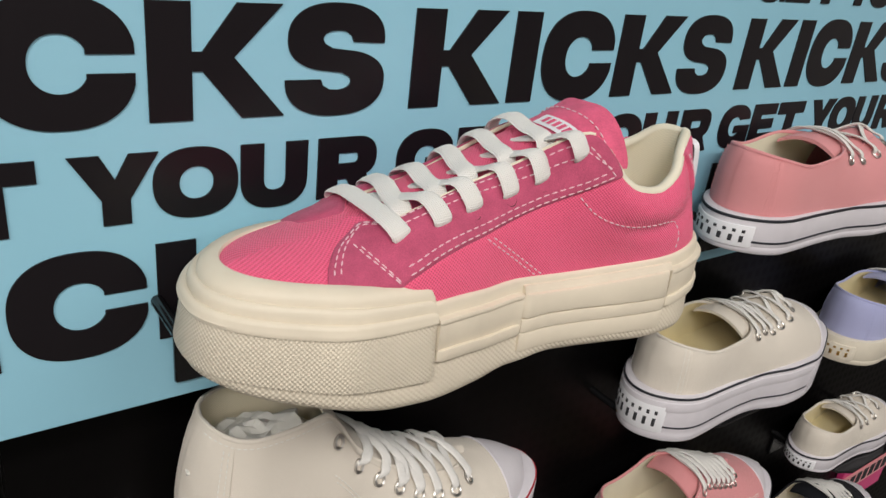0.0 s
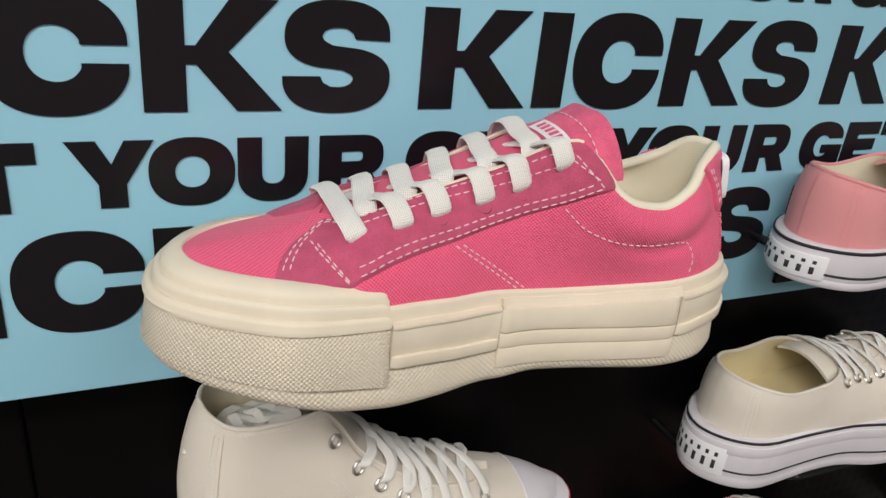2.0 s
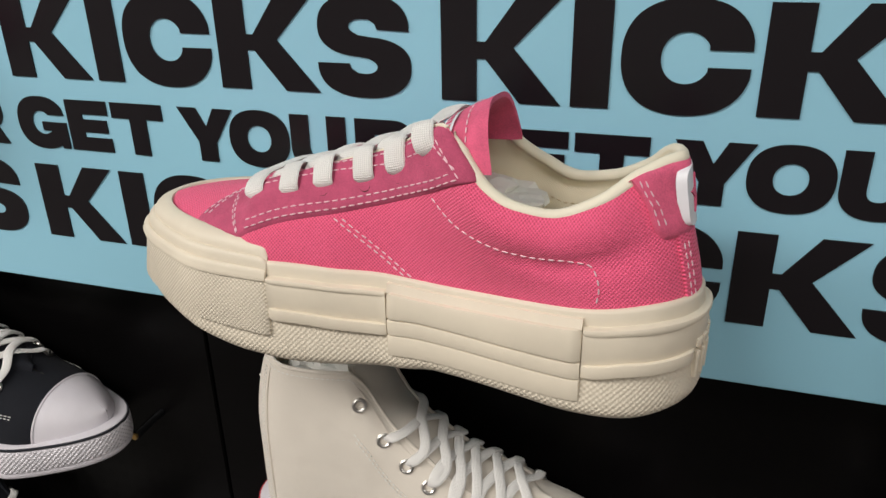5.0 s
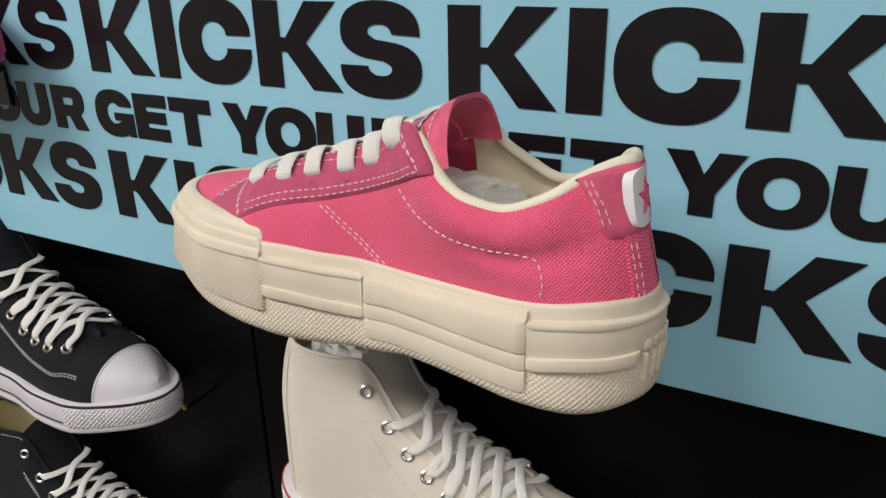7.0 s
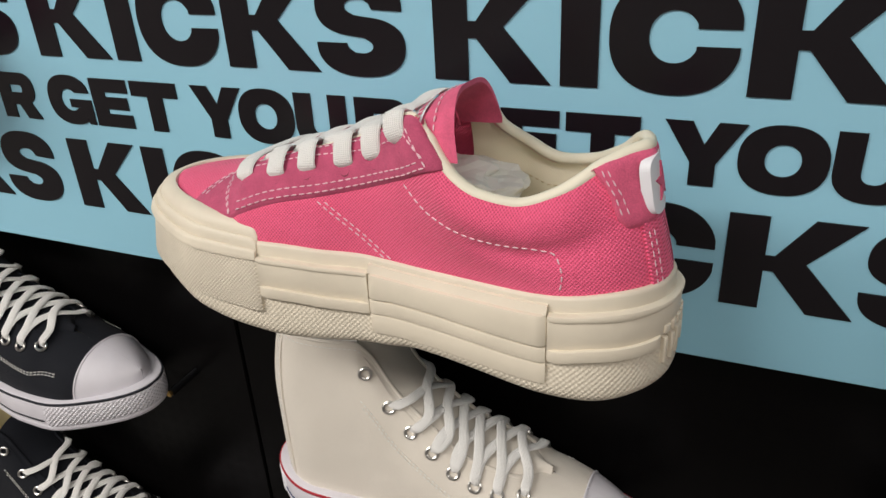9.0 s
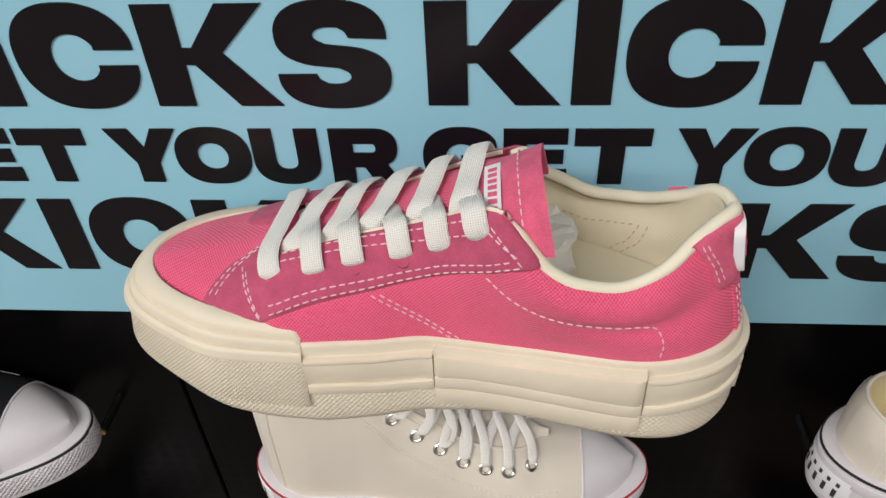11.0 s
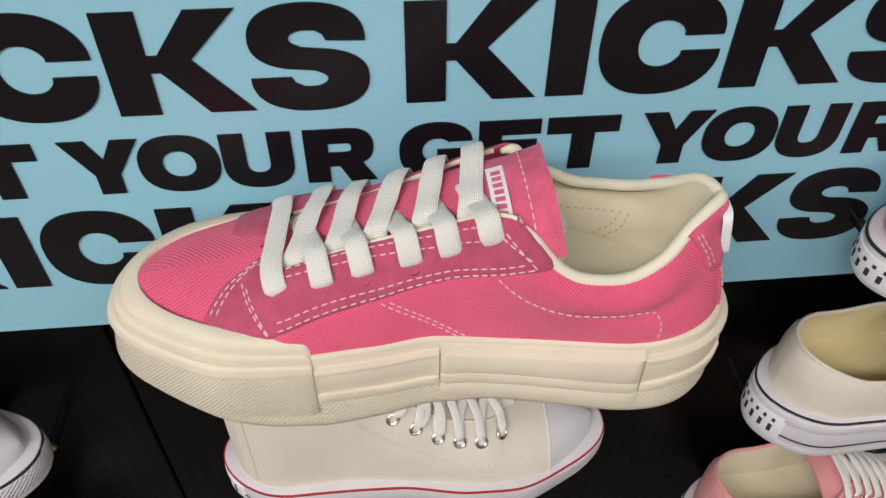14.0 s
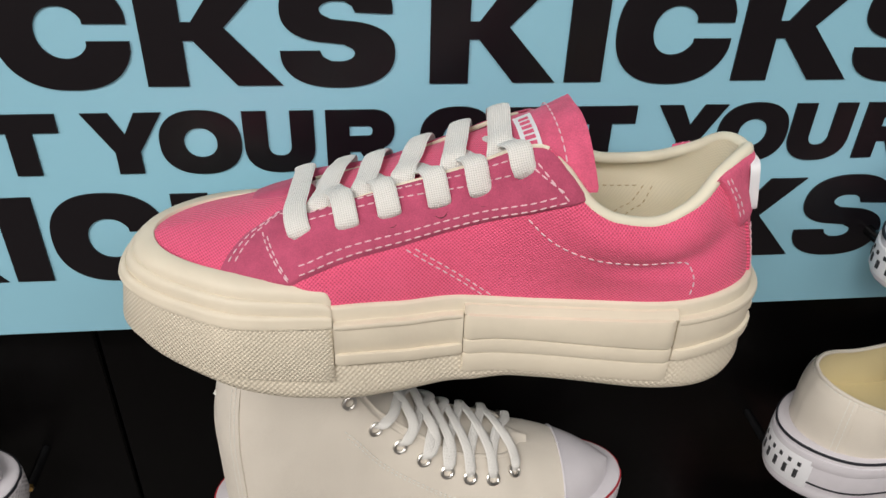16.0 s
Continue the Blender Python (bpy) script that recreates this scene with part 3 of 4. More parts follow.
GLYPHS = {ch: glyph_mesh(ch) for ch in "KICSGETYOUR"}
BIG, SMALL, PERIOD = 0.0498, 0.0315, 0.2787
LINES = {"big": [("K", 0.2143, 1.0), ("I", 0.2795, 1.0), ("C", 0.3022, 0.985), ("K", 0.3640, 1.0), ("S", 0.4245, 1.0)],
         "small": [("G", 0.2100, 0.99), ("E", 0.2492, 1.0), ("T", 0.2830, 1.0), ("Y", 0.3305, 1.0), ("O", 0.3640, 1.0), ("U", 0.4037, 1.0), ("R", 0.4430, 1.0)]}
for kind_, base in [("big", 1.298), ("small", 1.3597), ("big", 1.404), ("small", 1.4660), ("big", 1.5103), ("small", 1.5723), ("big", 1.6166)]:
    h = BIG if kind_ == "big" else SMALL
    for rep in range(-3, 4):
        for ch, x, stretch in LINES[kind_]:
            lx = x + rep * PERIOD
            if not -0.95 < lx < 1.30:
                continue
            ob = new("letter", GLYPHS[ch])
            ob.parent = panel
            ob.matrix_world = pose(lx, WALL_Y - 0.0005, base, 90, 0, 0) @ Matrix.Diagonal((h * stretch, h, 1, 1))


# ---- brackets ----
def bracket(x0, x1, y0, z, tag="black acrylic shoe shelf hooked into the display wall", wall=BACK_Y, peg_z=0.008, gap=0.006):
    """A glossy black shelf with two pegs into the wall; x0..x1 along the wall, y0 its front."""
    e = thing("shoe_shelf", ((x0 + x1) / 2, (y0 + wall) / 2, z), tag, "shelf", "shoe shelves on the wall")
    w, d = (x1 - x0) / 2, (wall - y0) / 2 - 0.0005
    bm = bmesh.new()
    pts = [(-w, d), (-w, -d * 0.2), (-w * 0.85, -d * 0.8), (-w * 0.6, -d), (w * 0.6, -d), (w * 0.85, -d * 0.8), (w, -d * 0.2), (w, d)]
    f = bm.faces.new([bm.verts.new((x, y, -0.004)) for x, y in pts])
    r = bmesh.ops.extrude_face_region(bm, geom=[f])
    bmesh.ops.translate(bm, verts=[v for v in r["geom"] if isinstance(v, bmesh.types.BMVert)], vec=(0, 0, 0.0035))
    bmesh.ops.bevel(bm, geom=bm.edges[:], offset=0.0007, segments=1, affect="EDGES")
    part("plate", bm, M["bracket"], e)
    part("back_lip", box_bm(-w, w, d - 0.003, d, -0.03, -0.0045, 0.0006), M["bracket"], e)
    for s in (-1, 1):
        peg = tube("peg", [(s * (w + gap), d, peg_z), (s * (w + gap), d - 0.016, peg_z), (s * (w + gap), d - 0.032, peg_z)], 0.0032, M["bracket"], e)
        tube("peg_tip", [(s * (w + gap), d - 0.0321, peg_z), (s * (w + gap), d - 0.034, peg_z)], 0.0026, M["brass"] if wall == BACK_Y else M["bracket"], peg)
    return e


# ---- the pink platform sneaker ----
HX, HY, HZ = 0.0725, 0.257, 1.2985
hero = thing("platform_sneaker", (HX, HY, HZ), "bright pink canvas and suede platform sneaker with cream rubber sole", "sneaker")
h_mid = smooth_curve([(0.0, 0.0), (0.10, -0.0005), (0.15, -0.003), (0.20, -0.0070), (0.25, -0.0115), (0.30, -0.015)])
S_NEAR = [(0, 0.036), (0.03, 0.0398), (0.06, 0.0458), (0.094, 0.0455), (0.12, 0.0416), (0.148, 0.0354), (0.18, 0.037), (0.233, 0.043), (0.262, 0.0449), (0.291, 0.04)]
S_FAR = [(0, 0.0449), (0.03, 0.0523), (0.07, 0.0527), (0.1, 0.0545), (0.148, 0.0436), (0.2, 0.0402), (0.25, 0.0239), (0.291, 0.0194)]
HS = Sole(0.275, S_NEAR, S_FAR, (0.0712, 2.34), (0.0628, 2.306), 0.0047, h_mid)
h_bot = smooth_curve([(0, 0.024), (0.03, 0.0165), (0.055, 0.0118), (0.08, 0.0062), (0.11, 0.004), (0.15, 0.0048), (0.17, 0.0080), (0.2, 0.0074), (0.225, 0.007), (0.25, 0.0072), (0.275, 0.0098), (0.291, 0.012)])
h_top = smooth_curve([(0, 0.0508), (0.1, 0.0545), (0.13, 0.0525), (0.17, 0.0512), (0.233, 0.0548), (0.265, 0.0580), (0.291, 0.0560)])

T_X = (0.083, 0.115, 0.15, 0.175, 0.183, 0.192, 0.2035, 0.218, 0.235, 0.25, 0.262, 0.285)
along = lambda values: smooth_curve(list(zip(T_X, values)))
near_top = (along((-0.0180, -0.0188, -0.0225, -0.0350, -0.0395, -0.0427, -0.0440, -0.0434, -0.0405, -0.0325, -0.0280, -0.0265)),
            along((0.0826, 0.0935, 0.1055, 0.1185, 0.1115, 0.1000, 0.0932, 0.0908, 0.0962, 0.1050, 0.1090, 0.1100)))
far_top = (along((0.0199, 0.0222, 0.0200, 0.0207, 0.0225, 0.0255, 0.0280, 0.0262, 0.0185, 0.0120, 0.0085, 0.0065)),
           along((0.0786, 0.0850, 0.0995, 0.1080, 0.1090, 0.0985, 0.0910, 0.0852, 0.0895, 0.0985, 0.1085, 0.1100)))
HL = Upper(HS, 0.0048, near_top, far_top,
           smooth_curve([(0.009, 0.058), (0.0214, 0.0665), (0.035, 0.0698), (0.055, 0.0726), (0.076, 0.0786)]),
           smooth_curve([(0.15, -0.003), (0.2, -0.0085), (0.25, -0.0165), (0.3, -0.021)]),
           smooth_curve([(0.1, 0.0120), (0.15, 0.0125), (0.18, 0.012), (0.2, 0.0107), (0.22, 0.0095), (0.25, 0.009), (0.28, 0.011)]),
           (0.047, 2.45), 0.2635, lambda x: 0.049 + 0 * x)
CAP_F, CAP_R = 0.0214, 0.0945
cap_z = lambda x: 0.0657 - 0.0050 * np.clip((np.asarray(x, float) - CAP_F) / (CAP_R - CAP_F), 0, 1) ** 2
for sd in (-1, 1):
    under = lambda x, s_=sd: np.where(x < 0.092, HL.v_of(x, cap_z(x) - 0.0030, s_) * np.clip((0.0945 - x) / 0.004, 0, 1), 0.0)
    skin("upper", HL, M["pink_canvas"], hero, HL.x0, HL.x1, under, 1.0, sd, 0.0, "pink canvas upper", 150, 48)
    skin("collar_lining", HL, M["lining"], hero, 0.176, HL.x1, 0.05, 1.0, sd, -0.0050, "cream padded collar lining", 90, 28)

# suede lace panels
z_low = smooth_curve([(0.050, 0.0640), (0.0780, 0.0622), (0.0840, 0.0652), (0.1000, 0.0713), (0.1286, 0.0775), (0.1495, 0.0835), (0.1703, 0.0922), (0.1832, 0.0985), (0.1905, 0.1005)])
v_high = smooth_curve([(0.050, 0.40), (0.0549, 0.66), (0.0630, 0.83), (0.0735, 0.91), (0.084, 0.985), (0.090, 0.999), (0.2, 0.999)])


def panel_low(x, s_):
    return HL.v_of(x, np.minimum(z_low(x), HL.at(x, np.ones_like(x), s_)[:, 2] - 0.0004), s_)


def panel_high(x, s_):
    return np.maximum(v_high(x), panel_low(x, s_) + 0.002)


for sd in (-1, 1):
    skin("lace_panel", HL, M["pink_suede"], hero, 0.0505 if sd < 0 else 0.060, 0.1905, lambda x: panel_low(x, sd), lambda x: panel_high(x, sd), sd, 0.0002, "dark pink suede lace panel", 130, 26, 0.0016)
    # pale raw edge of the throat
    tube("throat_edge", [HL.at(x, 1.0, sd, -0.0008) for x in np.linspace(0.088, 0.176, 40)], 0.0011, M["binding"], hero, "", 6)
sd = -1


def panel_stitch(x, z=None, v=None):
    x = np.asarray(x, float)
    v = HL.v_of(x, z, -1) if v is None else v
    stitches("stitching", HL, M["stitch"], hero, list(zip(x, v)), -1, 0.0019, 0.0027, 0.0012, 0.00034)


for dz in (0.0022, 0.0052):
    xs = np.linspace(0.0835, 0.1845 - dz * 0.6, 70)
    panel_stitch(xs, z_low(xs) + dz)
    k = np.linspace(0, 1, 20)
    xa, za = 0.1850 - dz * 0.6, float(z_low(0.1845)) + dz
    panel_stitch(xa + (0.1735 - dz * 0.7 - xa) * k, za + (0.1155 - dz * 0.6 - za) * k)
    xs = np.linspace(0.0535 + dz * 0.9, 0.0860, 34)
    panel_stitch(xs, v=np.clip(v_high(xs - dz * 0.9) - 0.035, 0, 1))
    panel_stitch(np.linspace(0.0670 + dz * 0.75, 0.0785 + dz * 0.3, 12), np.linspace(0.0733, 0.0640, 12))
for dv in (0.05, 0.13):
    xs = np.linspace(0.088, 0.1700, 50)
    panel_stitch(xs, v=np.full(50, 1 - dv))

# seams on the canvas
seam = spline_path([(0.1705, 0, 0.0905), (0.1790, 0, 0.0826), (0.1942, 0, 0.0762), (0.2110, 0, 0.0739), (0.2310, 0, 0.0737), (0.2380, 0, 0.0720), (0.2400, 0, 0.0665), (0.2378, 0, 0.0560)], 70)
stitches("stitching", HL, M["stitch"], hero, [(p[0], float(HL.v_of(p[0], p[2]))) for p in seam], -1, 0.0003, 0.0024, 0.0012, 0.00034)
for k in (0.0, 0.0036):
    sx = spline_path([(0.1244 + k, 0, 0.0750), (0.1432 + k, 0, 0.0615), (0.1560 + k, 0, 0.0520)], 30)
    stitches("stitching", HL, M["stitch"], hero, [(p[0], float(HL.v_of(p[0], p[2]))) for p in sx], -1, 0.0003, 0.0024, 0.0012, 0.00034)

# heel strip, heel tab and its printed badge
tab_low = smooth_curve([(0.2535, 0.1030), (0.2575, 0.0985), (0.2612, 0.0925), (0.2628, 0.0845), (0.2665, 0.0803), (0.2760, 0.0803)])
for sd in (-1, 1):
    skin("heel_strip", HL, M["pink_canvas"], hero, 0.2700, HL.x1, 0.0, 0.62, sd, 0.0002, "pink canvas heel strip", 24, 16, 0.0009)
    skin("heel_tab", HL, M["light_suede"], hero, 0.2537, HL.x1, lambda x: HL.v_of(x, np.minimum(tab_low(x), HL.at(x, np.ones_like(x), sd)[:, 2] - 0.0003), sd), 0.999, sd, 0.0002, "pink suede heel tab", 60, 22, 0.0020)
    for k in (0.0, 0.0022):
        stitches("stitching", HL, M["stitch"], hero, [(0.2575 + k, float(HL.v_of(0.2575 + k, 0.1015, sd))), (0.2622 + k, float(HL.v_of(0.2622 + k, 0.0930, sd))), (0.2640 + k, float(HL.v_of(0.2640 + k, 0.0850, sd)))], sd, 0.0024)
        stitches("stitching", HL, M["stitch"], hero, [(0.2712 + k * 0.6, 0.48), (0.2712 + k * 0.6, 0.02)], sd, 0.0013)
low_p, high_p, mid_p = (HL.at(HL.x1, v, -1) for v in (0.60, 0.90, 0.76))
up_ = Vector((high_p[0] - low_p[0], 0, high_p[2] - low_p[2])).normalized()
nv = Vector((up_.z, 0, -up_.x))
badge_at = Matrix.Translation(Vector(mid_p) + nv * 0.0030 + Vector((0, -0.0012, 0))) @ Matrix((up_.cross(nv), up_, nv)).transposed().to_4x4()
bd = bmesh.new()
ring_pts = arc_pts(0, 0, 0.0100, 0.0112, 0, 360, 40, 5.0)[:-1]
inner = [bd.verts.new((x, y, -20 * x * x)) for x, y in ring_pts]
outer = [bd.verts.new((x, y, -20 * x * x - 0.0040)) for x, y in ring_pts]
for i in range(len(inner)):
    j = (i + 1) % len(inner)
    bd.faces.new((inner[i], inner[j], outer[j], outer[i]))
for i in range(1, len(inner) // 2):
    a, b = i - 1, len(inner) - i
    bd.faces.new((inner[a], inner[a + 1], inner[b - 1], inner[b % len(inner)]))
bmesh.ops.transform(bd, matrix=badge_at, verts=bd.verts)
badge = part("heel_badge", bd, M["logo_white"], hero, "white rounded heel badge with a pink star")
bm = bmesh.new()
tips = [(math.sin(i * math.pi / 5) * r, math.cos(i * math.pi / 5) * r) for i, r in [(i, 0.0078 if i % 2 == 0 else 0.0031) for i in range(10)]]
hub = bm.verts.new((0, 0, 0.0006))
rim_v = [bm.verts.new((x, y, 0.0006 - 20 * x * x)) for x, y in tips]
low_v = [bm.verts.new((x, y, -0.0006 - 20 * x * x)) for x, y in tips]
for i in range(10):
    bm.faces.new((hub, rim_v[i], rim_v[(i + 1) % 10]))
    bm.faces.new((rim_v[i], low_v[i], low_v[(i + 1) % 10], rim_v[(i + 1) % 10]))
bmesh.ops.transform(bm, matrix=badge_at, verts=bm.verts)
part("badge_star", bm, M["light_suede"], badge, "pink star on the heel badge")

# rolled collar edge, inside floor and seams of the lining
rim_x = 0.1790 + (HL.x1 - 0.1790) * np.sin(np.linspace(0, math.pi / 2, 60))
rim = [HL.at(x, 1.0, -1, -0.0016) for x in rim_x] + [HL.at(x, 1.0, 1, -0.0016) for x in rim_x[::-1]]
rim = spline_path([rim[i] for i in range(0, 120, 3)] + rim[-1:], 170)
tube("collar_binding", rim + np.array((0, 0, -0.0006)), np.minimum(0.0027, 0.0012 + 0.0003 * np.minimum(np.arange(170), np.arange(170)[::-1])), M["binding"], hero, "cream rolled collar edge", 12)
outline = [HL.at(x, 0.15, -1, -0.0045) for x in np.linspace(0.13, HL.x1 - 0.003, 40)] + [HL.at(x, 0.15, 1, -0.0045) for x in np.linspace(HL.x1 - 0.003, 0.13, 40)]
mesh_part("insole", [(p[0], p[1], 0.0605) for p in outline], [tuple(range(80))], M["lining"], hero, "cream fabric insole", [(p[0], p[1]) for p in outline])
for line in ([(0.190, 0.55), (0.215, 0.52), (0.243, 0.58)], [(0.243, 0.58), (0.234, 0.40), (0.226, 0.22)], [(0.247, 0.58), (0.239, 0.40), (0.231, 0.22)]):
    stitches("lining_stitching", HL, M["tan_stitch"], hero, line, 1, -0.0056, 0.0020, 0.0014, 0.00030)

# tongue
ridge = smooth_curve([(0.070, 0.0755), (0.085, 0.0800), (0.10, 0.0850), (0.13, 0.0950), (0.16, 0.1080), (0.178, 0.1190), (0.1900, 0.1262)])
wide = smooth_curve([(0.070, 0.019), (0.12, 0.021), (0.16, 0.0235), (0.178, 0.0265), (0.1900, 0.0265)])
drop = smooth_curve([(0.070, 0.003), (0.12, 0.005), (0.16, 0.010), (0.178, 0.018), (0.1900, 0.0225)])
t_mid = smooth_curve([(0.070, 0.0), (0.12, 0.0), (0.16, -0.005), (0.178, -0.012), (0.1900, -0.0145)])


def tongue_at(x, e, lift=0.0):
    return (x + 0.005 * float(np.clip((x - 0.165) / 0.025, 0, 1)) * abs(e) ** 2, float(t_mid(x)) + float(wide(x)) * math.sin(e * 1.38) / math.sin(1.38), float(ridge(x)) + lift - float(drop(x)) * abs(e) ** 2.3)


def tongue(name, xa, xb, lift, mat, label, thick=0.0030):
    n, m = 40, 31
    V = [tongue_at(x, e, lift - th + (0.0006 * math.sin(e * 7 + x * 220) if xb > 0.18 else 0)) for th in (0.0, thick) for x in np.linspace(xa, xb, n) for e in np.linspace(-1, 1, m)]
    f = grid_faces(n, m) + [tuple(n * m + i for i in q[::-1]) for q in grid_faces(n, m)]
    edge = [i * m for i in range(n)] + [(n - 1) * m + j for j in range(1, m)] + [i * m + m - 1 for i in range(n - 2, -1, -1)] + [j for j in range(m - 2, 0, -1)]
    for a, b in zip(edge, edge[1:] + edge[:1]):
        f.append((a, a + n * m, b + n * m, b)[::-1])
    return mesh_part(name, V, f, mat, hero, label, [(v[0], v[1]) for v in V])


tongue("tongue", 0.070, 0.172, 0.0, M["pink_canvas"], "pink canvas tongue")
tongue("tongue_top", 0.1665, 0.1900, 0.0012, M["light_suede"], "pink suede tongue top", 0.0022)
dashes("stitching", np.array([tongue_at(0.1815, e, 0.0018) for e in np.linspace(-0.95, 0.95, 60)]), M["stitch"], hero, 0.0027, 0.0012, 0.00034)
label_ = mesh_part("tongue_label", [tongue_at(x, e, 0.0019) for x in np.linspace(0.1690, 0.1752, 6) for e in np.linspace(-0.74, 0.20, 20)], grid_faces(6, 20), M["logo_white"], hero, "white woven tongue label with pink bars")
for i in range(8):
    e0 = -0.66 + i * 0.10
    mesh_part("label_bar", [tongue_at(x, e, 0.0022) for x in (0.1704, 0.1738) for e in (e0, e0 + 0.065)], [(0, 1, 3, 2)], M["light_suede"], label_)
for i in range(4):
    e0 = -0.62 + i * 0.20
    mesh_part("tongue_mark", [tongue_at(x, e, 0.0016) for x in (0.1625, 0.1670) for e in (e0, e0 + 0.13)], [(0, 1, 3, 2)], M["logo_white"], hero, "white printed bar on the tongue")

# laces
HOLES = [(0.0845, 0.72), (0.1020, 0.69), (0.1182, 0.71), (0.1375, 0.735), (0.1537, 0.775), (0.1690, 0.840)]


def crossing(name, pts, width, mat, parent, flat=0.26, n=46):
    path = spline_path(pts, n)
    r = np.full(n, width / 2)
    r[:4] *= np.linspace(0.55, 1, 4)
    r[-4:] *= np.linspace(1, 0.55, 4)
    return tube(name, path, r, mat, parent, "", 12, False, flat, (1, 0.05, 0.25))


def lace_path(i, s, over):
    """From under the panel on one side, across the tongue, over the other panel's edge (side s) and into its hole."""
    x, v = HOLES[i]
    y = HOLES[i - 1][0] + 0.0040 if i else x
    hole = HL.at(x, v, s, -0.0012)
    face = [HL.at(x + 0.0004, v + 0.05, s, 0.0030), HL.at(x, v + 0.15 * (1 - v) / 0.3, s, 0.0040), HL.at(x - 0.0008, 0.985, s, 0.0040)]
    if i:
        start = HL.at(y, 0.97, -s, -0.0040)
        begin = [start + np.array((0, 0, -0.002)), start + np.array((0.001, s * 0.0035, 0.0030 + max(over, 0) * 0.5))]
    else:
        begin = [HL.at(x, v, -s, -0.0012), HL.at(x, v + 0.08, -s, 0.0034), HL.at(x + 0.0004, 0.985, -s, 0.0042)]
    far_edge, near_edge = begin[-1], face[-1]
    across = []
    for k in (0.35, 0.68):
        q = np.asarray(far_edge) * (1 - k) + np.asarray(near_edge) * k
        q[2] = max(q[2], float(ridge(q[0])) - 0.001 + over) + 0.0006
        across.append(q)
    return begin + across + face[::-1] + [hole]


for i in range(6):
    if i:
        crossing("lace", lace_path(i, -1, -0.0010), 0.0092, M["lace"], hero, 0.22, 54)
        crossing("lace", lace_path(i, 1, 0.0042), 0.0096, M["lace"], hero, 0.22, 54)
    else:
        crossing("lace", lace_path(0, -1, 0.0022), 0.0094, M["lace"], hero, 0.22, 54)
    for s in (-1, 1):
        c, o = HL.at(HOLES[i][0], HOLES[i][1], s, 0.0), HL.at(HOLES[i][0], HOLES[i][1], s, 0.0018)
        # no opening is cut here: a dark ring paints the hole's shade
        ring("lace_hole", o - (o - c) * 0.1 + np.array((0.0006, 0, -0.0008)), o - c, 0.0026, 0.0006, M["hole_shade"], hero, "dark ring that paints the shade in a lace hole")

# sole
g_top = smooth_curve([(0, 0.0528), (0.015, 0.0518), (0.03, 0.0504), (0.0525, 0.0495), (0.0945, 0.0480), (0.1, 0.0480)])
sole_body("midsole", HS, M["cream_rubber"], hero, h_bot, h_top, [(-0.014, 1, -0.001), (-0.0050, 1, 0.0004), (-0.0040, 1, 0.0), (-0.0034, 1, -0.0012), (-0.0030, 1, -0.0060), (-0.0022, 1, -0.0066), (-0.0022, 0.30, 0), (-0.0022, 0.2, 0), (-0.008, 0.15, 0)], "cream stepped rubber midsole")
sole_body("outsole", HS, M["cream_outsole"], hero, h_bot, lambda x: h_bot(x) + 0.0215, [(-0.004, 1, 0), (-0.0022, 1, 0), (-0.0018, 0.93, 0), (-0.0009, 0.50, 0), (-0.0005, 0.32, 0), (-0.0013, 0.18, 0), (-0.0040, 0.06, 0), (-0.0080, 0, 0)], "cream textured rubber outsole")
uf = HS.u_far(CAP_R)
bumper_low = smooth_curve([(0, 0.0325), (0.0135, 0.0300), (0.035, 0.0270), (0.0525, 0.0250), (CAP_R, 0.0203)])
sole_band("toe_bumper", HS, M["cream_textured"], hero, uf - HS.len, HS.u_near(CAP_R), bumper_low, lambda x: g_top(x) - 0.0004, 0.0016, "cream rubber toe bumper with fine dotted texture", None, 0.0005, -0.002, -0.0020)
strip_hi = smooth_curve([(0.09, 0.0342), (0.1033, 0.0335), (0.146, 0.0300), (0.238, 0.0335), (0.25, 0.0358), (0.28, 0.0372)])
strip_lo = lambda x: strip_hi(x) - 0.0055
lip_lo = smooth_curve([(0.09, 0.0458), (0.1033, 0.0452), (0.146, 0.0428), (0.238, 0.0458), (0.25, 0.0475), (0.28, 0.0485)])
for ua, ub in ((HS.u_near(0.0950), HS.u_near(0.1478)), (HS.u_near(0.2338), HS.u_far(0.2338)), (HS.u_far(0.1478), HS.u_far(0.0950))):
    sole_band("side_lip", HS, M["cream_rubber"], hero, ua, ub, lip_lo, lambda x: h_top(x) - 0.0062, 0.0002, "projecting cream rubber lip", None, 0.0011, -0.004)
    sole_band("side_plate", HS, M["cream_rubber"], hero, ua, ub, lambda x: strip_hi(x) - 0.001, lambda x: lip_lo(x) + 0.001, -0.0006, "flat cream rubber side plate", None, 0.0004, -0.004)
    heel_run = ub > HS.heel > ua
    for a, b in (((ua, HS.u_near(0.2745)), (HS.u_far(0.2745), ub)) if heel_run else ((ua, ub),)):
        sole_band("side_strip", HS, M["cream_rubber"], hero, a, b, strip_lo, strip_hi, 0.0009, "raised cream rubber strip", None, 0.0005)
pan_b = smooth_curve([(0.148, 0.0148), (0.17, 0.0162), (0.20, 0.0158), (0.2335, 0.0165)])
lower_a = smooth_curve([(0.148, 0.0250), (0.165, 0.0262), (0.20, 0.0258), (0.2335, 0.0265)])
lower_b = smooth_curve([(0.148, 0.0325), (0.165, 0.0338), (0.20, 0.0332), (0.2335, 0.0340)])
lip_p = lambda x: h_top(x) - 0.0062
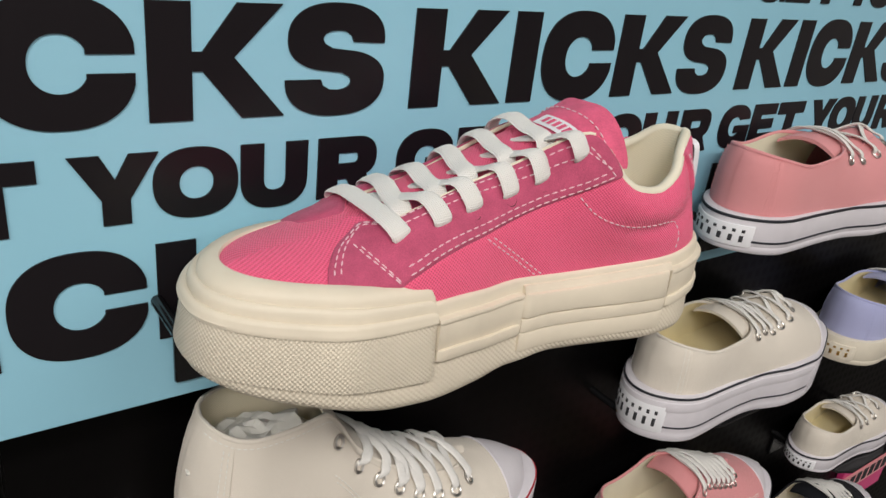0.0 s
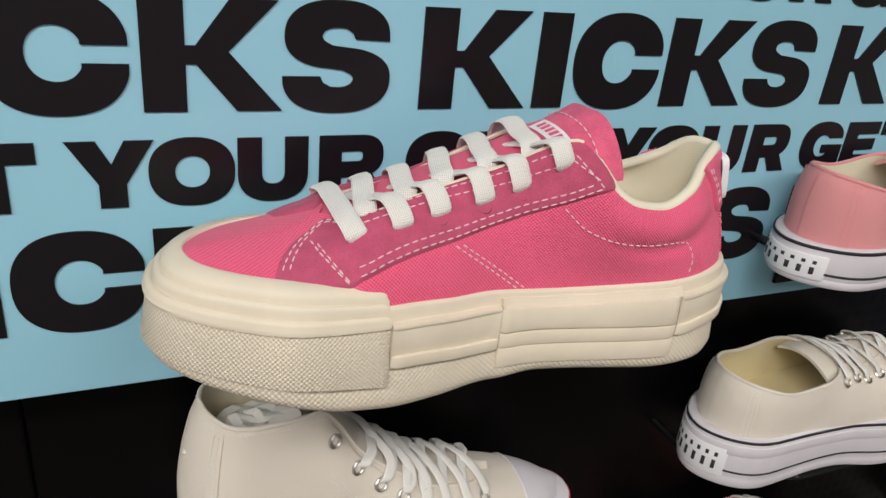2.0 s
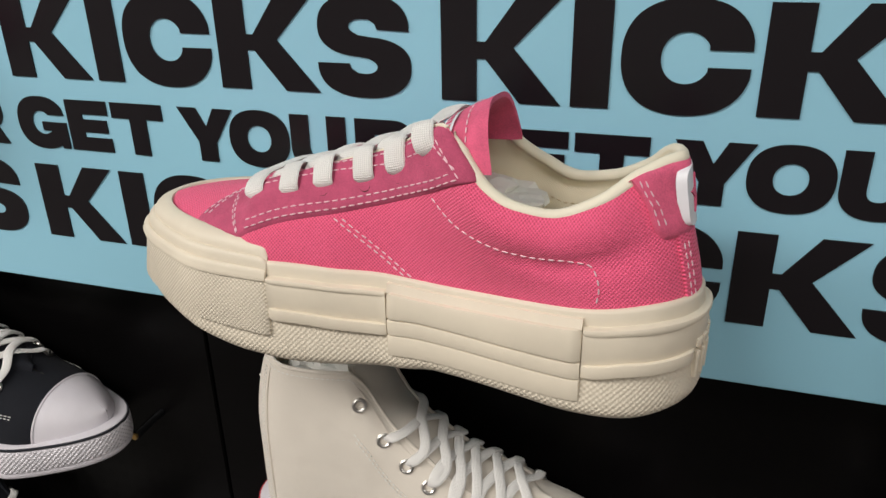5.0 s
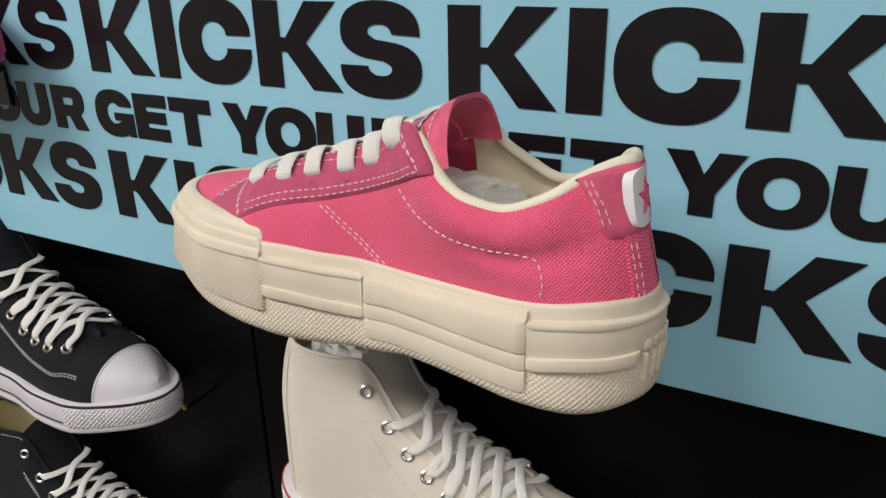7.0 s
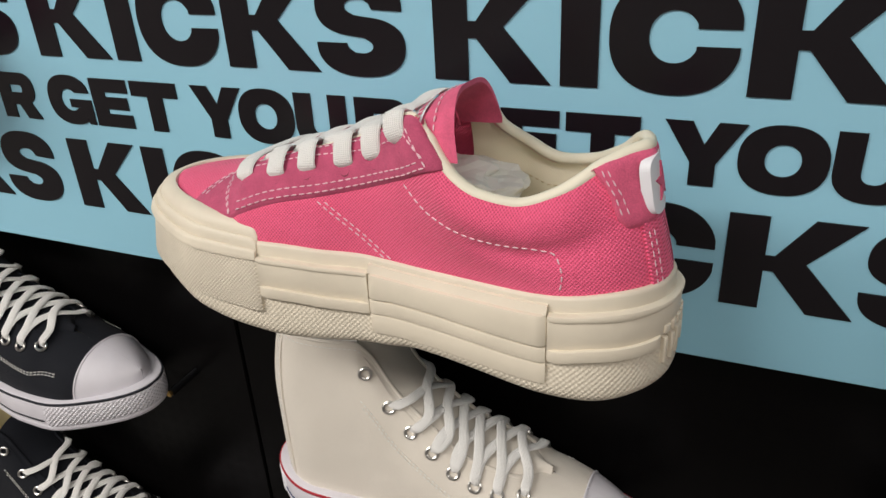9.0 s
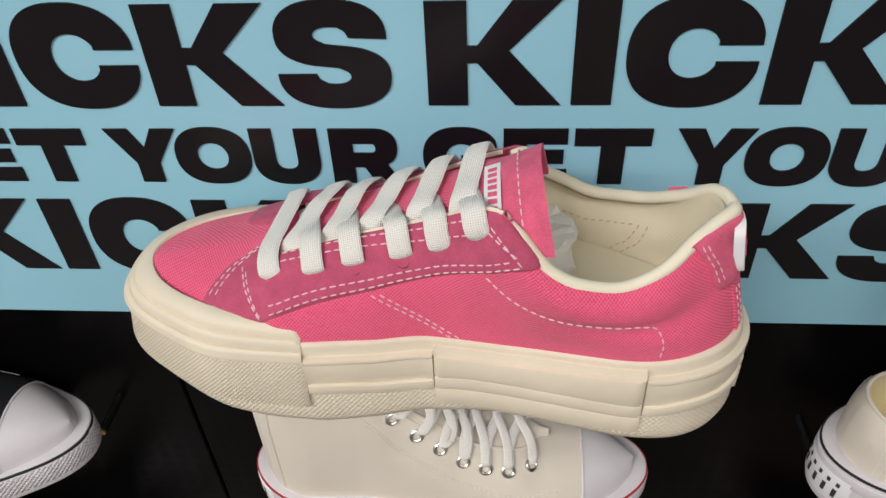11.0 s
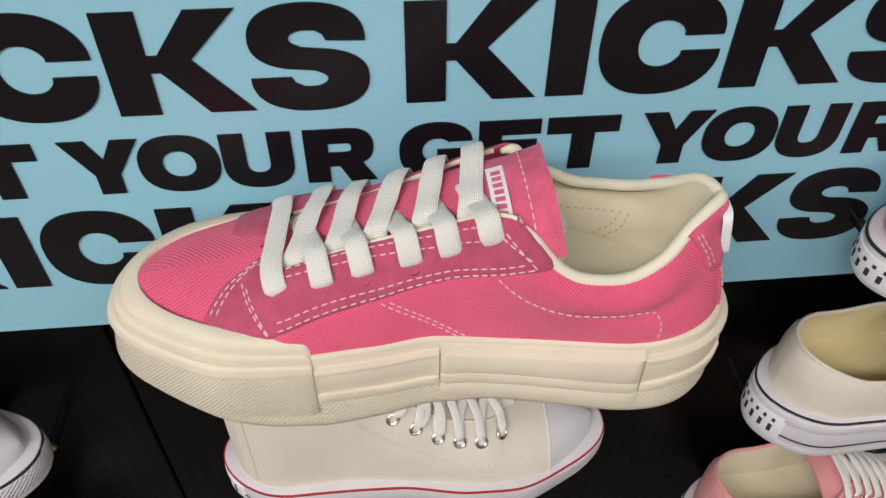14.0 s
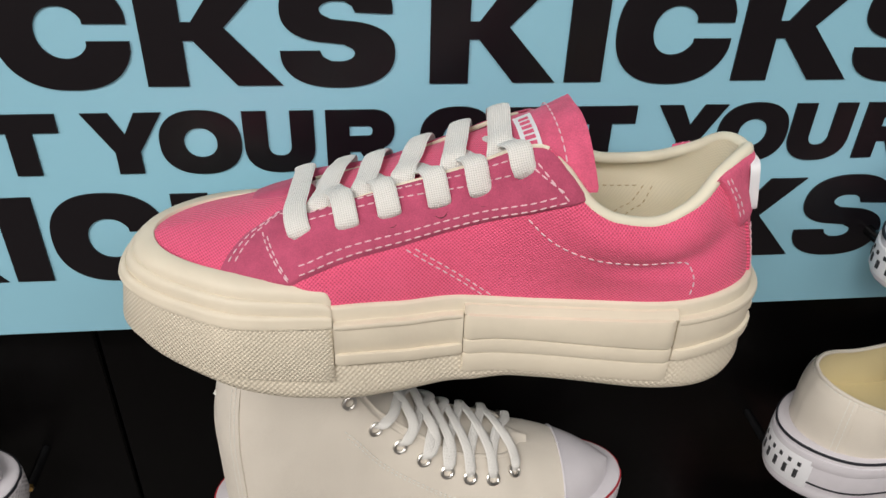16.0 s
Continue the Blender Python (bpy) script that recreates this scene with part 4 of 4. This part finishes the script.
for pan in ((HS.u_near(0.1482), HS.u_near(0.2333)), (HS.u_far(0.2333), HS.u_far(0.1482))):
    sole_band("side_panel", HS, M["cream_rubber"], hero, *pan, pan_b, lambda x: lower_a(x) - 0.0003, 0.0007, "cream rubber side panel", None, 0.0005)
    sole_band("side_panel", HS, M["cream_rubber"], hero, *pan, lambda x: lower_a(x) + 0.0002, lambda x: lower_b(x) - 0.0002, 0.0011, "cream rubber side panel", None, 0.0005)
    sole_band("side_panel", HS, M["cream_rubber"], hero, *pan, lambda x: lower_b(x) + 0.0002, lip_p, 0.0018, "cream rubber side panel", None, 0.0013, -0.003, -0.0010)
    sole_band("side_panel", HS, M["cream_rubber"], hero, *pan, lambda x: lip_p(x) - 0.001, lambda x: h_top(x) - 0.0026, -0.0008, "cream rubber side panel", None, 0.0010, -0.005, -0.0012)

# raised marks on the heel
for j in range(7):
    u0 = HS.heel - 0.0185 + j * 0.0052
    sole_band("heel_mark", HS, M["cream_rubber"], hero, u0, u0 + 0.0036, 0.0365, 0.0400, 0.0004, "raised cream rubber heel mark", 6, 0.0004)
    sole_band("heel_mark", HS, M["cream_rubber"], hero, u0, u0 + (0.0022 if j != 3 else 0.0044), 0.0225 if j != 3 else 0.0262, 0.0345 if j != 3 else 0.0322, 0.0006, "raised cream rubber heel mark", 6, 0.0004)

# toe cap: a top band and two rounded ledges down to the bumper
k = 1 - np.cos(np.linspace(0, math.pi / 2, 90))
cap_x = CAP_F + (CAP_R - CAP_F) * k
cap_w = (1 - np.clip(1 - (cap_x - CAP_F) / 0.0757, 0, 1) ** 2.02) ** (1 / 2.02)
cap_edge = {-1: np.stack([cap_x, 0.0025 - 0.0391 * cap_w], 1), 1: np.stack([cap_x, 0.0025 + 0.0350 * cap_w], 1)}
n, V = 161, []
reach = {-1: HS.u_near(CAP_R), 1: HS.len - uf}
STEPS = [(-0.01, -0.10), (-0.03, 0.0), (0.0, 0.05), (0.015, 0.14), (0.05, 0.21), (0.10, 0.25), (0.17, 0.265), (0.20, 0.25), (0.215, 0.40), (0.245, 0.50), (0.30, 0.575), (0.37, 0.605), (0.42, 0.60), (0.435, 0.70), (0.48, 0.79), (0.58, 0.89), (0.74, 0.965), (0.90, 1.0), (0.97, 1.0), (1.0, 0.96), (1.01, 0.85)]
for i in range(n):
    w = -1 + 2 * i / (n - 1)
    sd = 1 if w < 0 else -1
    ed = cap_edge[sd]
    arc = np.concatenate([[0], np.cumsum(np.linalg.norm(np.diff(ed, axis=0), axis=1))])
    ex, ey = (float(np.interp(abs(w) * arc[-1], arc, ed[:, c])) for c in (0, 1))
    out = HS.at(reach[sd] * -w * sd if sd < 0 else HS.len - reach[sd] * abs(w), -0.0008)
    zg, ze = float(g_top(out[0])), float(cap_z(ex)) + 0.0010
    corner = np.clip((1 - abs(w)) / 0.035, 0, 1)
    ze -= 0.0030 * (1 - math.sqrt(1 - (1 - corner) ** 2))
    for q, share in STEPS:
        V.append((out[0] * (1 - q) + ex * q, out[1] * (1 - q) + ey * q, zg + (ze - zg) * share))
m = len(STEPS)
mesh_part("toe_cap", V, grid_faces(n, m, flip=False) + [tuple(range(m))[::-1], tuple((n - 1) * m + j for j in range(m))], M["cream_rubber"], hero, "smooth cream rubber toe cap with two ledges")
# crumpled tissue inside
bm = bmesh.new()
bmesh.ops.create_icosphere(bm, subdivisions=4, radius=1)
for v in bm.verts:
    d = noise.noise(v.co * 2.3) * 0.35 + abs(noise.noise(v.co * 5.1)) * 0.3
    v.co = Vector((0.168 + v.co.x * 0.034 * (1 + d), v.co.y * 0.027 * (1 + d * 0.5), 0.074 + v.co.z * 0.012 * (1 + d)))
tissue = part("tissue_paper", bm, M["paper"], None, "", False)
tissue.matrix_world = pose(HX, HY, HZ)
tagged(tissue, "crumpled white tissue paper stuffed inside the pink sneaker", "paper")
bracket(0.091, 0.315, 0.264, HZ + 0.004, "black acrylic shelf under the pink platform sneaker", WALL_Y, 0.0165)


# ---- canvas sneakers on the wall ----
def shoe_rows(high, s, k, low_cut, slim=1.0):
    if high:
        rows = [(0.010, 0.028, 0.012, 0.0, 2.1), (0.030, 0.033, 0.023, 0.0, 2.1), (0.060, 0.040, 0.033, 0.0, 2.0), (0.072, 0.041, 0.037, 0.02, 2.0), (0.085, 0.0415, 0.041, 0.42, 2.2),
                (0.097, 0.041, 0.044, 0.48, 2.2), (0.118, 0.038, 0.050, 0.54, 2.4), (0.137, 0.035, 0.063, 0.54, 2.8), (0.163, 0.032, 0.086, 0.56, 3.0), (0.178, 0.031, 0.110, 0.6, 3.4), (0.187, 0.030, 0.119, 0.72, 4.0),
                (0.210, 0.031, 0.119, 0.84, 4.0), (0.240, 0.033, 0.120, 0.82, 4.0), (0.260, 0.032, 0.124, 0.78, 3.6)]
    else:
        c = 0.77 if low_cut else 1.0
        rows = [(0.010, 0.028, 0.013, 0.0, 2.1), (0.030, 0.033, 0.024, 0.0, 2.1), (0.060, 0.040, 0.034, 0.0, 2.0), (0.085, 0.0415, 0.043, 0.02, 2.1), (0.097, 0.041, 0.045, 0.32, 2.2),
                (0.130, 0.039, 0.058 * (c * 1.5 - 0.5), 0.42, 2.6), (0.155, 0.037, 0.068 * (c * 1.5 - 0.5), 0.5, 3.0), (0.168, 0.036, 0.064 * (c * 1.4 - 0.4), 0.8, 3.4), (0.183, 0.0345, 0.052 * c, 0.95, 3.6),
                (0.213, 0.034, 0.047 * c, 0.93, 3.6), (0.240, 0.0335, 0.053 * c, 0.86, 3.4), (0.260, 0.032, 0.058 * c, 0.82, 3.2)]
    return [(x * k, w * k * slim, w * k * slim, s - 0.003, s + h * k, o, p) for x, w, h, o, p in rows]


def eyelet_spots(last, n, x0, x1, drop_, k):
    """Eyelet places along the edge of the opening, a little below it."""
    return [(x, float(np.clip(1 - drop_ / (np.linalg.norm(last.at(x, 1.0) - last.at(x, 0.0)) + 1e-6), 0.2, 0.95))) for x in np.linspace(x0 * k, x1 * k, n)]


def canvas_shoe(name, place, label, upper, group="canvas sneakers on the wall", length=0.27, s=0.028, high=False, low_cut=False, rubber="white_rubber", guard="white_textured",
                lines=("black_line",), cap="white_rubber", lining="lining", lace="lace", stitch="white_stitch", eyes=6, rz=180.0, laces=True, platform=False, tissue_in=False, badge=True, roll=0.0, slim=1.0):
    k = length / 0.27
    e = thing(name, place, label, "sneaker", group, rz)
    if roll:
        e.matrix_world = pose(*place, 0, roll, rz)
    last = Last(shoe_rows(high, s, k, low_cut, slim), (0.055 * k, 2.1), (0.040 * k, 2.0), 0.012 if high else 0.004, 110, 40)
    x_end = last.x1
    open_x = 0.168 * k if not high else 0.183 * k
    for sd in (-1, 1):
        skin("upper", last, M[upper], e, last.x0, x_end, 0.0, 1.0, sd, 0.0, "", 100, 34)
        skin("lining", last, M[lining], e, 0.10 * k, x_end, 0.02, 1.0, sd, -0.0022, "", 60, 20)
        if cap:
            bound = 0.046 * k
            skin("toe_cap", last, M[cap], e, last.x0, bound, 0.0, 1.0, sd, 0.0003, "smooth rubber toe cap", 30, 20, 0.0)
            rimx = [last.at(bound, v, sd, 0.0003) for v in np.linspace(0.02, 0.99, 24)]
            tube("toe_cap_edge", rimx, 0.0009, M[cap], e, "", 6)
        # heel stay
        skin("heel_stay", last, M[upper], e, 0.243 * k, x_end, 0.0, 0.98, sd, 0.0003, "", 24, 14, 0.0008)
        for q in (0.0, 0.0026):
            stitches("stitching", last, M[stitch], e, [((0.2455 * k + q), 0.95), ((0.2455 * k + q), 0.05)], sd, 0.0012, 0.0020, 0.0012, 0.0003)
            if not low_cut:
                a = np.linspace(0.062 * k, open_x, 40)
                lowline = 0.34 + 0.30 * np.clip((a - 0.075 * k) / (0.10 * k), 0, 1) if not high else 0.34 + 0.34 * np.clip((a - 0.075 * k) / (0.11 * k), 0, 1)
                stitches("stitching", last, M[stitch], e, list(zip(a, lowline + q * 12)), sd, 0.0005, 0.0020, 0.0012, 0.0004)
        edge = [last.at(x, 0.97, sd, 0.0003) for x in np.linspace(open_x, x_end - 0.001, 60)]
        dashes("stitching", np.array(edge), M[stitch], e, 0.002, 0.0012, 0.0003)
    rimp = [last.at(x, 1.0, -1, -0.0008) for x in np.linspace((0.078 if high else 0.088) * k, x_end - 0.0001, 70)] + [last.at(x, 1.0, 1, -0.0008) for x in np.linspace(x_end - 0.0001, (0.078 if high else 0.088) * k, 70)]
    tube("top_edge", np.array(rimp), 0.0014, M[upper], e, "", 8)
    outl = [last.at(x, 0.1, -1, -0.002) for x in np.linspace(0.10 * k, x_end - 0.002, 30)] + [last.at(x, 0.1, 1, -0.002) for x in np.linspace(x_end - 0.002, 0.10 * k, 30)]
    mesh_part("insole", [(p[0], p[1], s + 0.003) for p in outl], [tuple(range(60))], M[lining], e, "", [(p[0], p[1]) for p in outl])
    # tongue: an arch under the laces
    tx = np.linspace((0.068 if high else 0.08) * k, (0.175 if not high else 0.186) * k, 24)
    tz = np.array([last.at(x, 1.0)[2] for x in tx]) - 0.001
    if high:
        tz = np.maximum.accumulate(tz)
    tw = np.array([abs(last.at(min(x, 0.16 * k), 1.0)[1]) for x in tx]) + 0.004
    en = np.linspace(-1, 1, 13)
    TV = [(x, w * a, z + 0.005 * k - 0.008 * k * a * a - th) for th in (0.0, 0.0025) for x, w, z in zip(tx, tw, tz) for a in en]
    nq = 24 * 13
    mesh_part("tongue", TV, grid_faces(24, 13) + [tuple(nq + i for i in f[::-1]) for f in grid_faces(24, 13)] + [(23 * 13 + j, nq + 23 * 13 + j, nq + 23 * 13 + j + 1, 23 * 13 + j + 1) for j in range(12)], M[upper], e, "", [(v[0], v[1]) for v in TV])
    # eyelets and laces
    if laces:
        spots = eyelet_spots(last, eyes, 0.090 if not high else 0.080, 0.160 if not high else 0.180, 0.0105 if not high else 0.0130, k)
        ridge_z = lambda x: float(np.interp(x, tx, tz)) + 0.005 * k
        for i, (x, v) in enumerate(spots):
            for sd in (-1, 1):
                c, o = last.at(x, v, sd, 0.0), last.at(x, v, sd, 0.0008)
                ring("eyelet", o, o - c, 0.0035, 0.0011, M["steel"], e)
            if high and i >= eyes - 2:
                continue
            nx, nv = spots[min(i + 1, eyes - 1)]
            lead = 0.008 * float(np.clip((x / k - 0.11) / 0.03, 0, 1)) if high else 0.0
            for sd in (-1, 1):
                A0, A1 = last.at(x, v, sd, -0.001), last.at(x + 0.0005 - lead * 0.35, min(v + 0.05, 0.98), sd, 0.0024)
                A2 = last.at(x + 0.001 - lead, 0.995, sd, 0.0024)
                B2, B1, B0 = last.at(nx - lead, 0.995, -sd, 0.0018), last.at(nx - lead * 0.35, min(nv + 0.05, 0.98), -sd, 0.0022), last.at(nx, nv, -sd, -0.001)
                mx = (x + nx) / 2 - lead
                top = (mx, 0.0, ridge_z(mx) + (0.0036 if sd > 0 else 0.0018))
                crossing("lace", [A0, A1, A2, top, B2, B1, B0], 0.0064 * k ** 0.5, M[lace], e, 0.3, 30)
    # sole
    hw = [(0, 0.034), (0.03, 0.0375), (0.075, 0.0465), (0.10, 0.0460), (0.15, 0.0380), (0.19, 0.0370), (0.235, 0.0375), (0.27, 0.034)]
    sole = Sole(length, [(x * k, w * k * slim) for x, w in hw], [(x * k, w * k * slim) for x, w in hw], (0.07 * k, 2.2), (0.05 * k, 2.0))
    zb = smooth_curve([(0, 0.010 * k), (0.05 * k, 0.003), (0.085 * k, 0.0), (0.16 * k, 0.001 + (0.003 if platform else 0)), (0.22 * k, 0.0), (0.27 * k, 0.002)])
    ztop = smooth_curve([(0, s + 0.005), (0.06 * k, s), (0.27 * k, s + 0.001)])
    sole_body("foxing", sole, M[rubber], e, zb, ztop, [(-0.008, 1, -0.001), (-0.0022, 1, -0.0002), (-0.0006, 1, -0.0008), (0, 1, -0.002), (0, 0.25, 0), (-0.0006, 0.2, 0), (-0.0002, 0.17, 0), (-0.0002, 0.06, 0), (-0.0015, 0, 0), (-0.008, 0, 0)], "", 160)
    sole_band("toe_guard", sole, M[guard], e, sole.u_far(0.07 * k) - sole.len, sole.u_near(0.07 * k), lambda x: zb(x) + 0.006, lambda x: ztop(x) - 0.0042, 0.0010, "textured rubber toe guard")
    if lines:
        sole_band("stripe", sole, M[lines[0]], e, 0.0, sole.len, lambda x: ztop(x) - 0.0033, lambda x: ztop(x) - 0.0013, 0.0007, "", 160, 0.0004)
        if len(lines) > 1:
            sole_band("stripe", sole, M[lines[1]], e, sole.u_near(0.072 * k), sole.u_far(0.072 * k), lambda x: zb(x) + 0.30 * (ztop(x) - zb(x)), lambda x: zb(x) + 0.30 * (ztop(x) - zb(x)) + 0.0017, 0.0004, "", 150, 0.0004)
    if platform:
        sole_band("foxing_ridge", sole, M[rubber], e, sole.u_near(0.072 * k), sole.u_far(0.072 * k), lambda x: ztop(x) - 0.015, lambda x: ztop(x) - 0.0062, 0.0010, "", 150, 0.0008)
    if badge:
        h0, h1 = s * 0.22, s * 0.78
        plate = sole_band("heel_label", sole, M["logo_white"] if rubber == "white_rubber" else M[rubber], e, sole.heel - 0.030 * k, sole.heel + 0.030 * k, h0, h1, 0.0012, "pale rubber heel label with printed bars", 30, 0.0005)
        ink = M["print"] if rubber == "white_rubber" else M["brass"]
        for r_, (a, b, cnt) in enumerate(((0.66, 0.80, 8), (0.22, 0.52, 7))):
            for j in range(cnt):
                u0 = sole.heel + (-0.026 + 0.052 * j / cnt) * k
                sole_band("print_bar", sole, ink, plate, u0, u0 + 0.052 / cnt * 0.76 * k, h0 + (h1 - h0) * a, h0 + (h1 - h0) * b, 0.0016, "", 4, 0.0002, -0.0005)
    return e, last


white_high, _ = canvas_shoe("high_top_sneaker", (0.350, 0.315, 1.098), "white canvas high-top sneaker with red stripe and laces", "white_canvas", length=0.271, s=0.028, high=True, lines=("red_line", "blue_line"), eyes=8)
bracket(0.11, 0.30, 0.275, 1.098)
canvas_shoe("low_platform_sneaker", (0.722, 0.311, 1.119), "off-white canvas low sneaker on a thick white platform sole", "white_canvas", length=0.266, s=0.045, low_cut=True, lines=("black_line", "black_line"), lining="yellow_lining", platform=True)
bracket(0.510, 0.68, 0.275, 1.119, gap=0.046)
canvas_shoe("low_sneaker", (0.715, 0.2815, 1.303), "rose pink canvas low sneaker with white sole and tissue inside", "rose_canvas", length=0.262, s=0.028, low_cut=True, slim=0.92, lines=("black_line", "black_line"), cap=None, stitch="rose_canvas", eyes=4)
bracket(0.500, 0.66, 0.272, 1.303, "black acrylic shelf hooked into the blue panel", WALL_Y, 0.010, 0.030)
canvas_shoe("low_sneaker", (1.043, 0.311, 1.104), "lilac canvas low sneaker with cream rubber sole", "lilac_canvas", length=0.27, s=0.030, low_cut=True, lines=(), rubber="ecru_rubber", guard="ecru_rubber", cap=None, lining="yellow_lining", stitch="lilac_canvas")
bracket(0.82, 1.0, 0.268, 1.104)
canvas_shoe("strap_sneaker", (1.010, 0.311, 0.942), "small white canvas sneaker with an open strap", "white_canvas", length=0.205, s=0.022, low_cut=True, lines=("black_line",), lining="yellow_lining", eyes=4)
bracket(0.84, 0.98, 0.268, 0.942)
canvas_shoe("low_sneaker", (0.717, 0.308, 0.948), "pale pink and cream canvas low sneaker with many laces", "rose_canvas", length=0.272, s=0.028, lines=("black_line",), eyes=8)
bracket(0.49, 0.68, 0.268, 0.948)
canvas_shoe("low_sneaker", (1.06, 0.308, 0.77), "black canvas low sneaker with white rubber toe", "black_canvas", length=0.27, s=0.028, lines=("black_line",))
bracket(0.83, 1.02, 0.268, 0.77)
canvas_shoe("high_top_sneaker", (-0.034, 0.311, 1.123), "black canvas high-top sneaker with white laces and toe cap", "black_canvas", length=0.272, s=0.030, high=True, lines=("black_line", "black_line"), lining="yellow_lining", eyes=8)
bracket(-0.27, -0.085, 0.275, 1.123, gap=0.046)
canvas_shoe("high_top_sneaker", (-0.036, 0.313, 0.920), "black canvas high-top sneaker below another black pair", "black_canvas", length=0.272, s=0.028, high=True, lines=("black_line", "black_line"), lining="yellow_lining", eyes=8)
bracket(-0.27, -0.08, 0.268, 0.920)
canvas_shoe("low_sneaker", (-0.113, 0.277, 1.402), "magenta canvas low sneaker with a magenta rubber sole", "magenta_canvas", length=0.27, s=0.03, lines=(), rubber="magenta_canvas", guard="magenta_canvas", cap=None, lace="magenta_canvas", badge=False)
bracket(-0.33, -0.16, 0.236, 1.402, "black acrylic shelf hooked into the blue panel", WALL_Y)

# price card
card = tagged(part("price_card", box_bm(1.10, 1.26, 0.3500, 0.3596, 0.70, 0.80, 0.001), M["magenta_canvas"]), "magenta price card with pale band and illegible print", "price card")
part("card_band", box_bm(1.10, 1.26, 0.3485, 0.3498, 0.735, 0.768), M["rose_canvas"], card)
for j in range(7):
    part("print_bar", box_bm(1.108 + j * 0.021, 1.121 + j * 0.021, 0.3475, 0.3484, 0.741, 0.762), M["print"], card)

bm = bmesh.new()
bmesh.ops.create_icosphere(bm, subdivisions=4, radius=1)
for v in bm.verts:
    d = noise.noise(v.co * 2.1 + Vector((3, 1, 0))) * 0.4 + abs(noise.noise(v.co * 4.7)) * 0.35
    v.co = Vector((v.co.x * 0.034 * (1 + d), v.co.y * 0.022 * (1 + d * 0.5), v.co.z * 0.012 * (1 + d)))
rose_tissue = tagged(part("tissue_paper", bm, M["paper"]), "crumpled white tissue paper inside the rose sneaker", "paper")
rose_tissue.matrix_world = pose(0.522, 0.2815, 1.342)
bm = bmesh.new()
bmesh.ops.create_icosphere(bm, subdivisions=4, radius=1)
for v in bm.verts:
    d = noise.noise(v.co * 2.1 + Vector((0, 5, 0))) * 0.4 + abs(noise.noise(v.co * 4.7)) * 0.35
    v.co = Vector((v.co.x * 0.030 * (1 + d), v.co.y * 0.020 * (1 + d * 0.5), v.co.z * 0.020 * (1 + d)))
white_tissue = tagged(part("tissue_paper", bm, M["paper"]), "crumpled white tissue paper inside the white high-top", "paper")
white_tissue.matrix_world = pose(0.128, 0.315, 1.216)
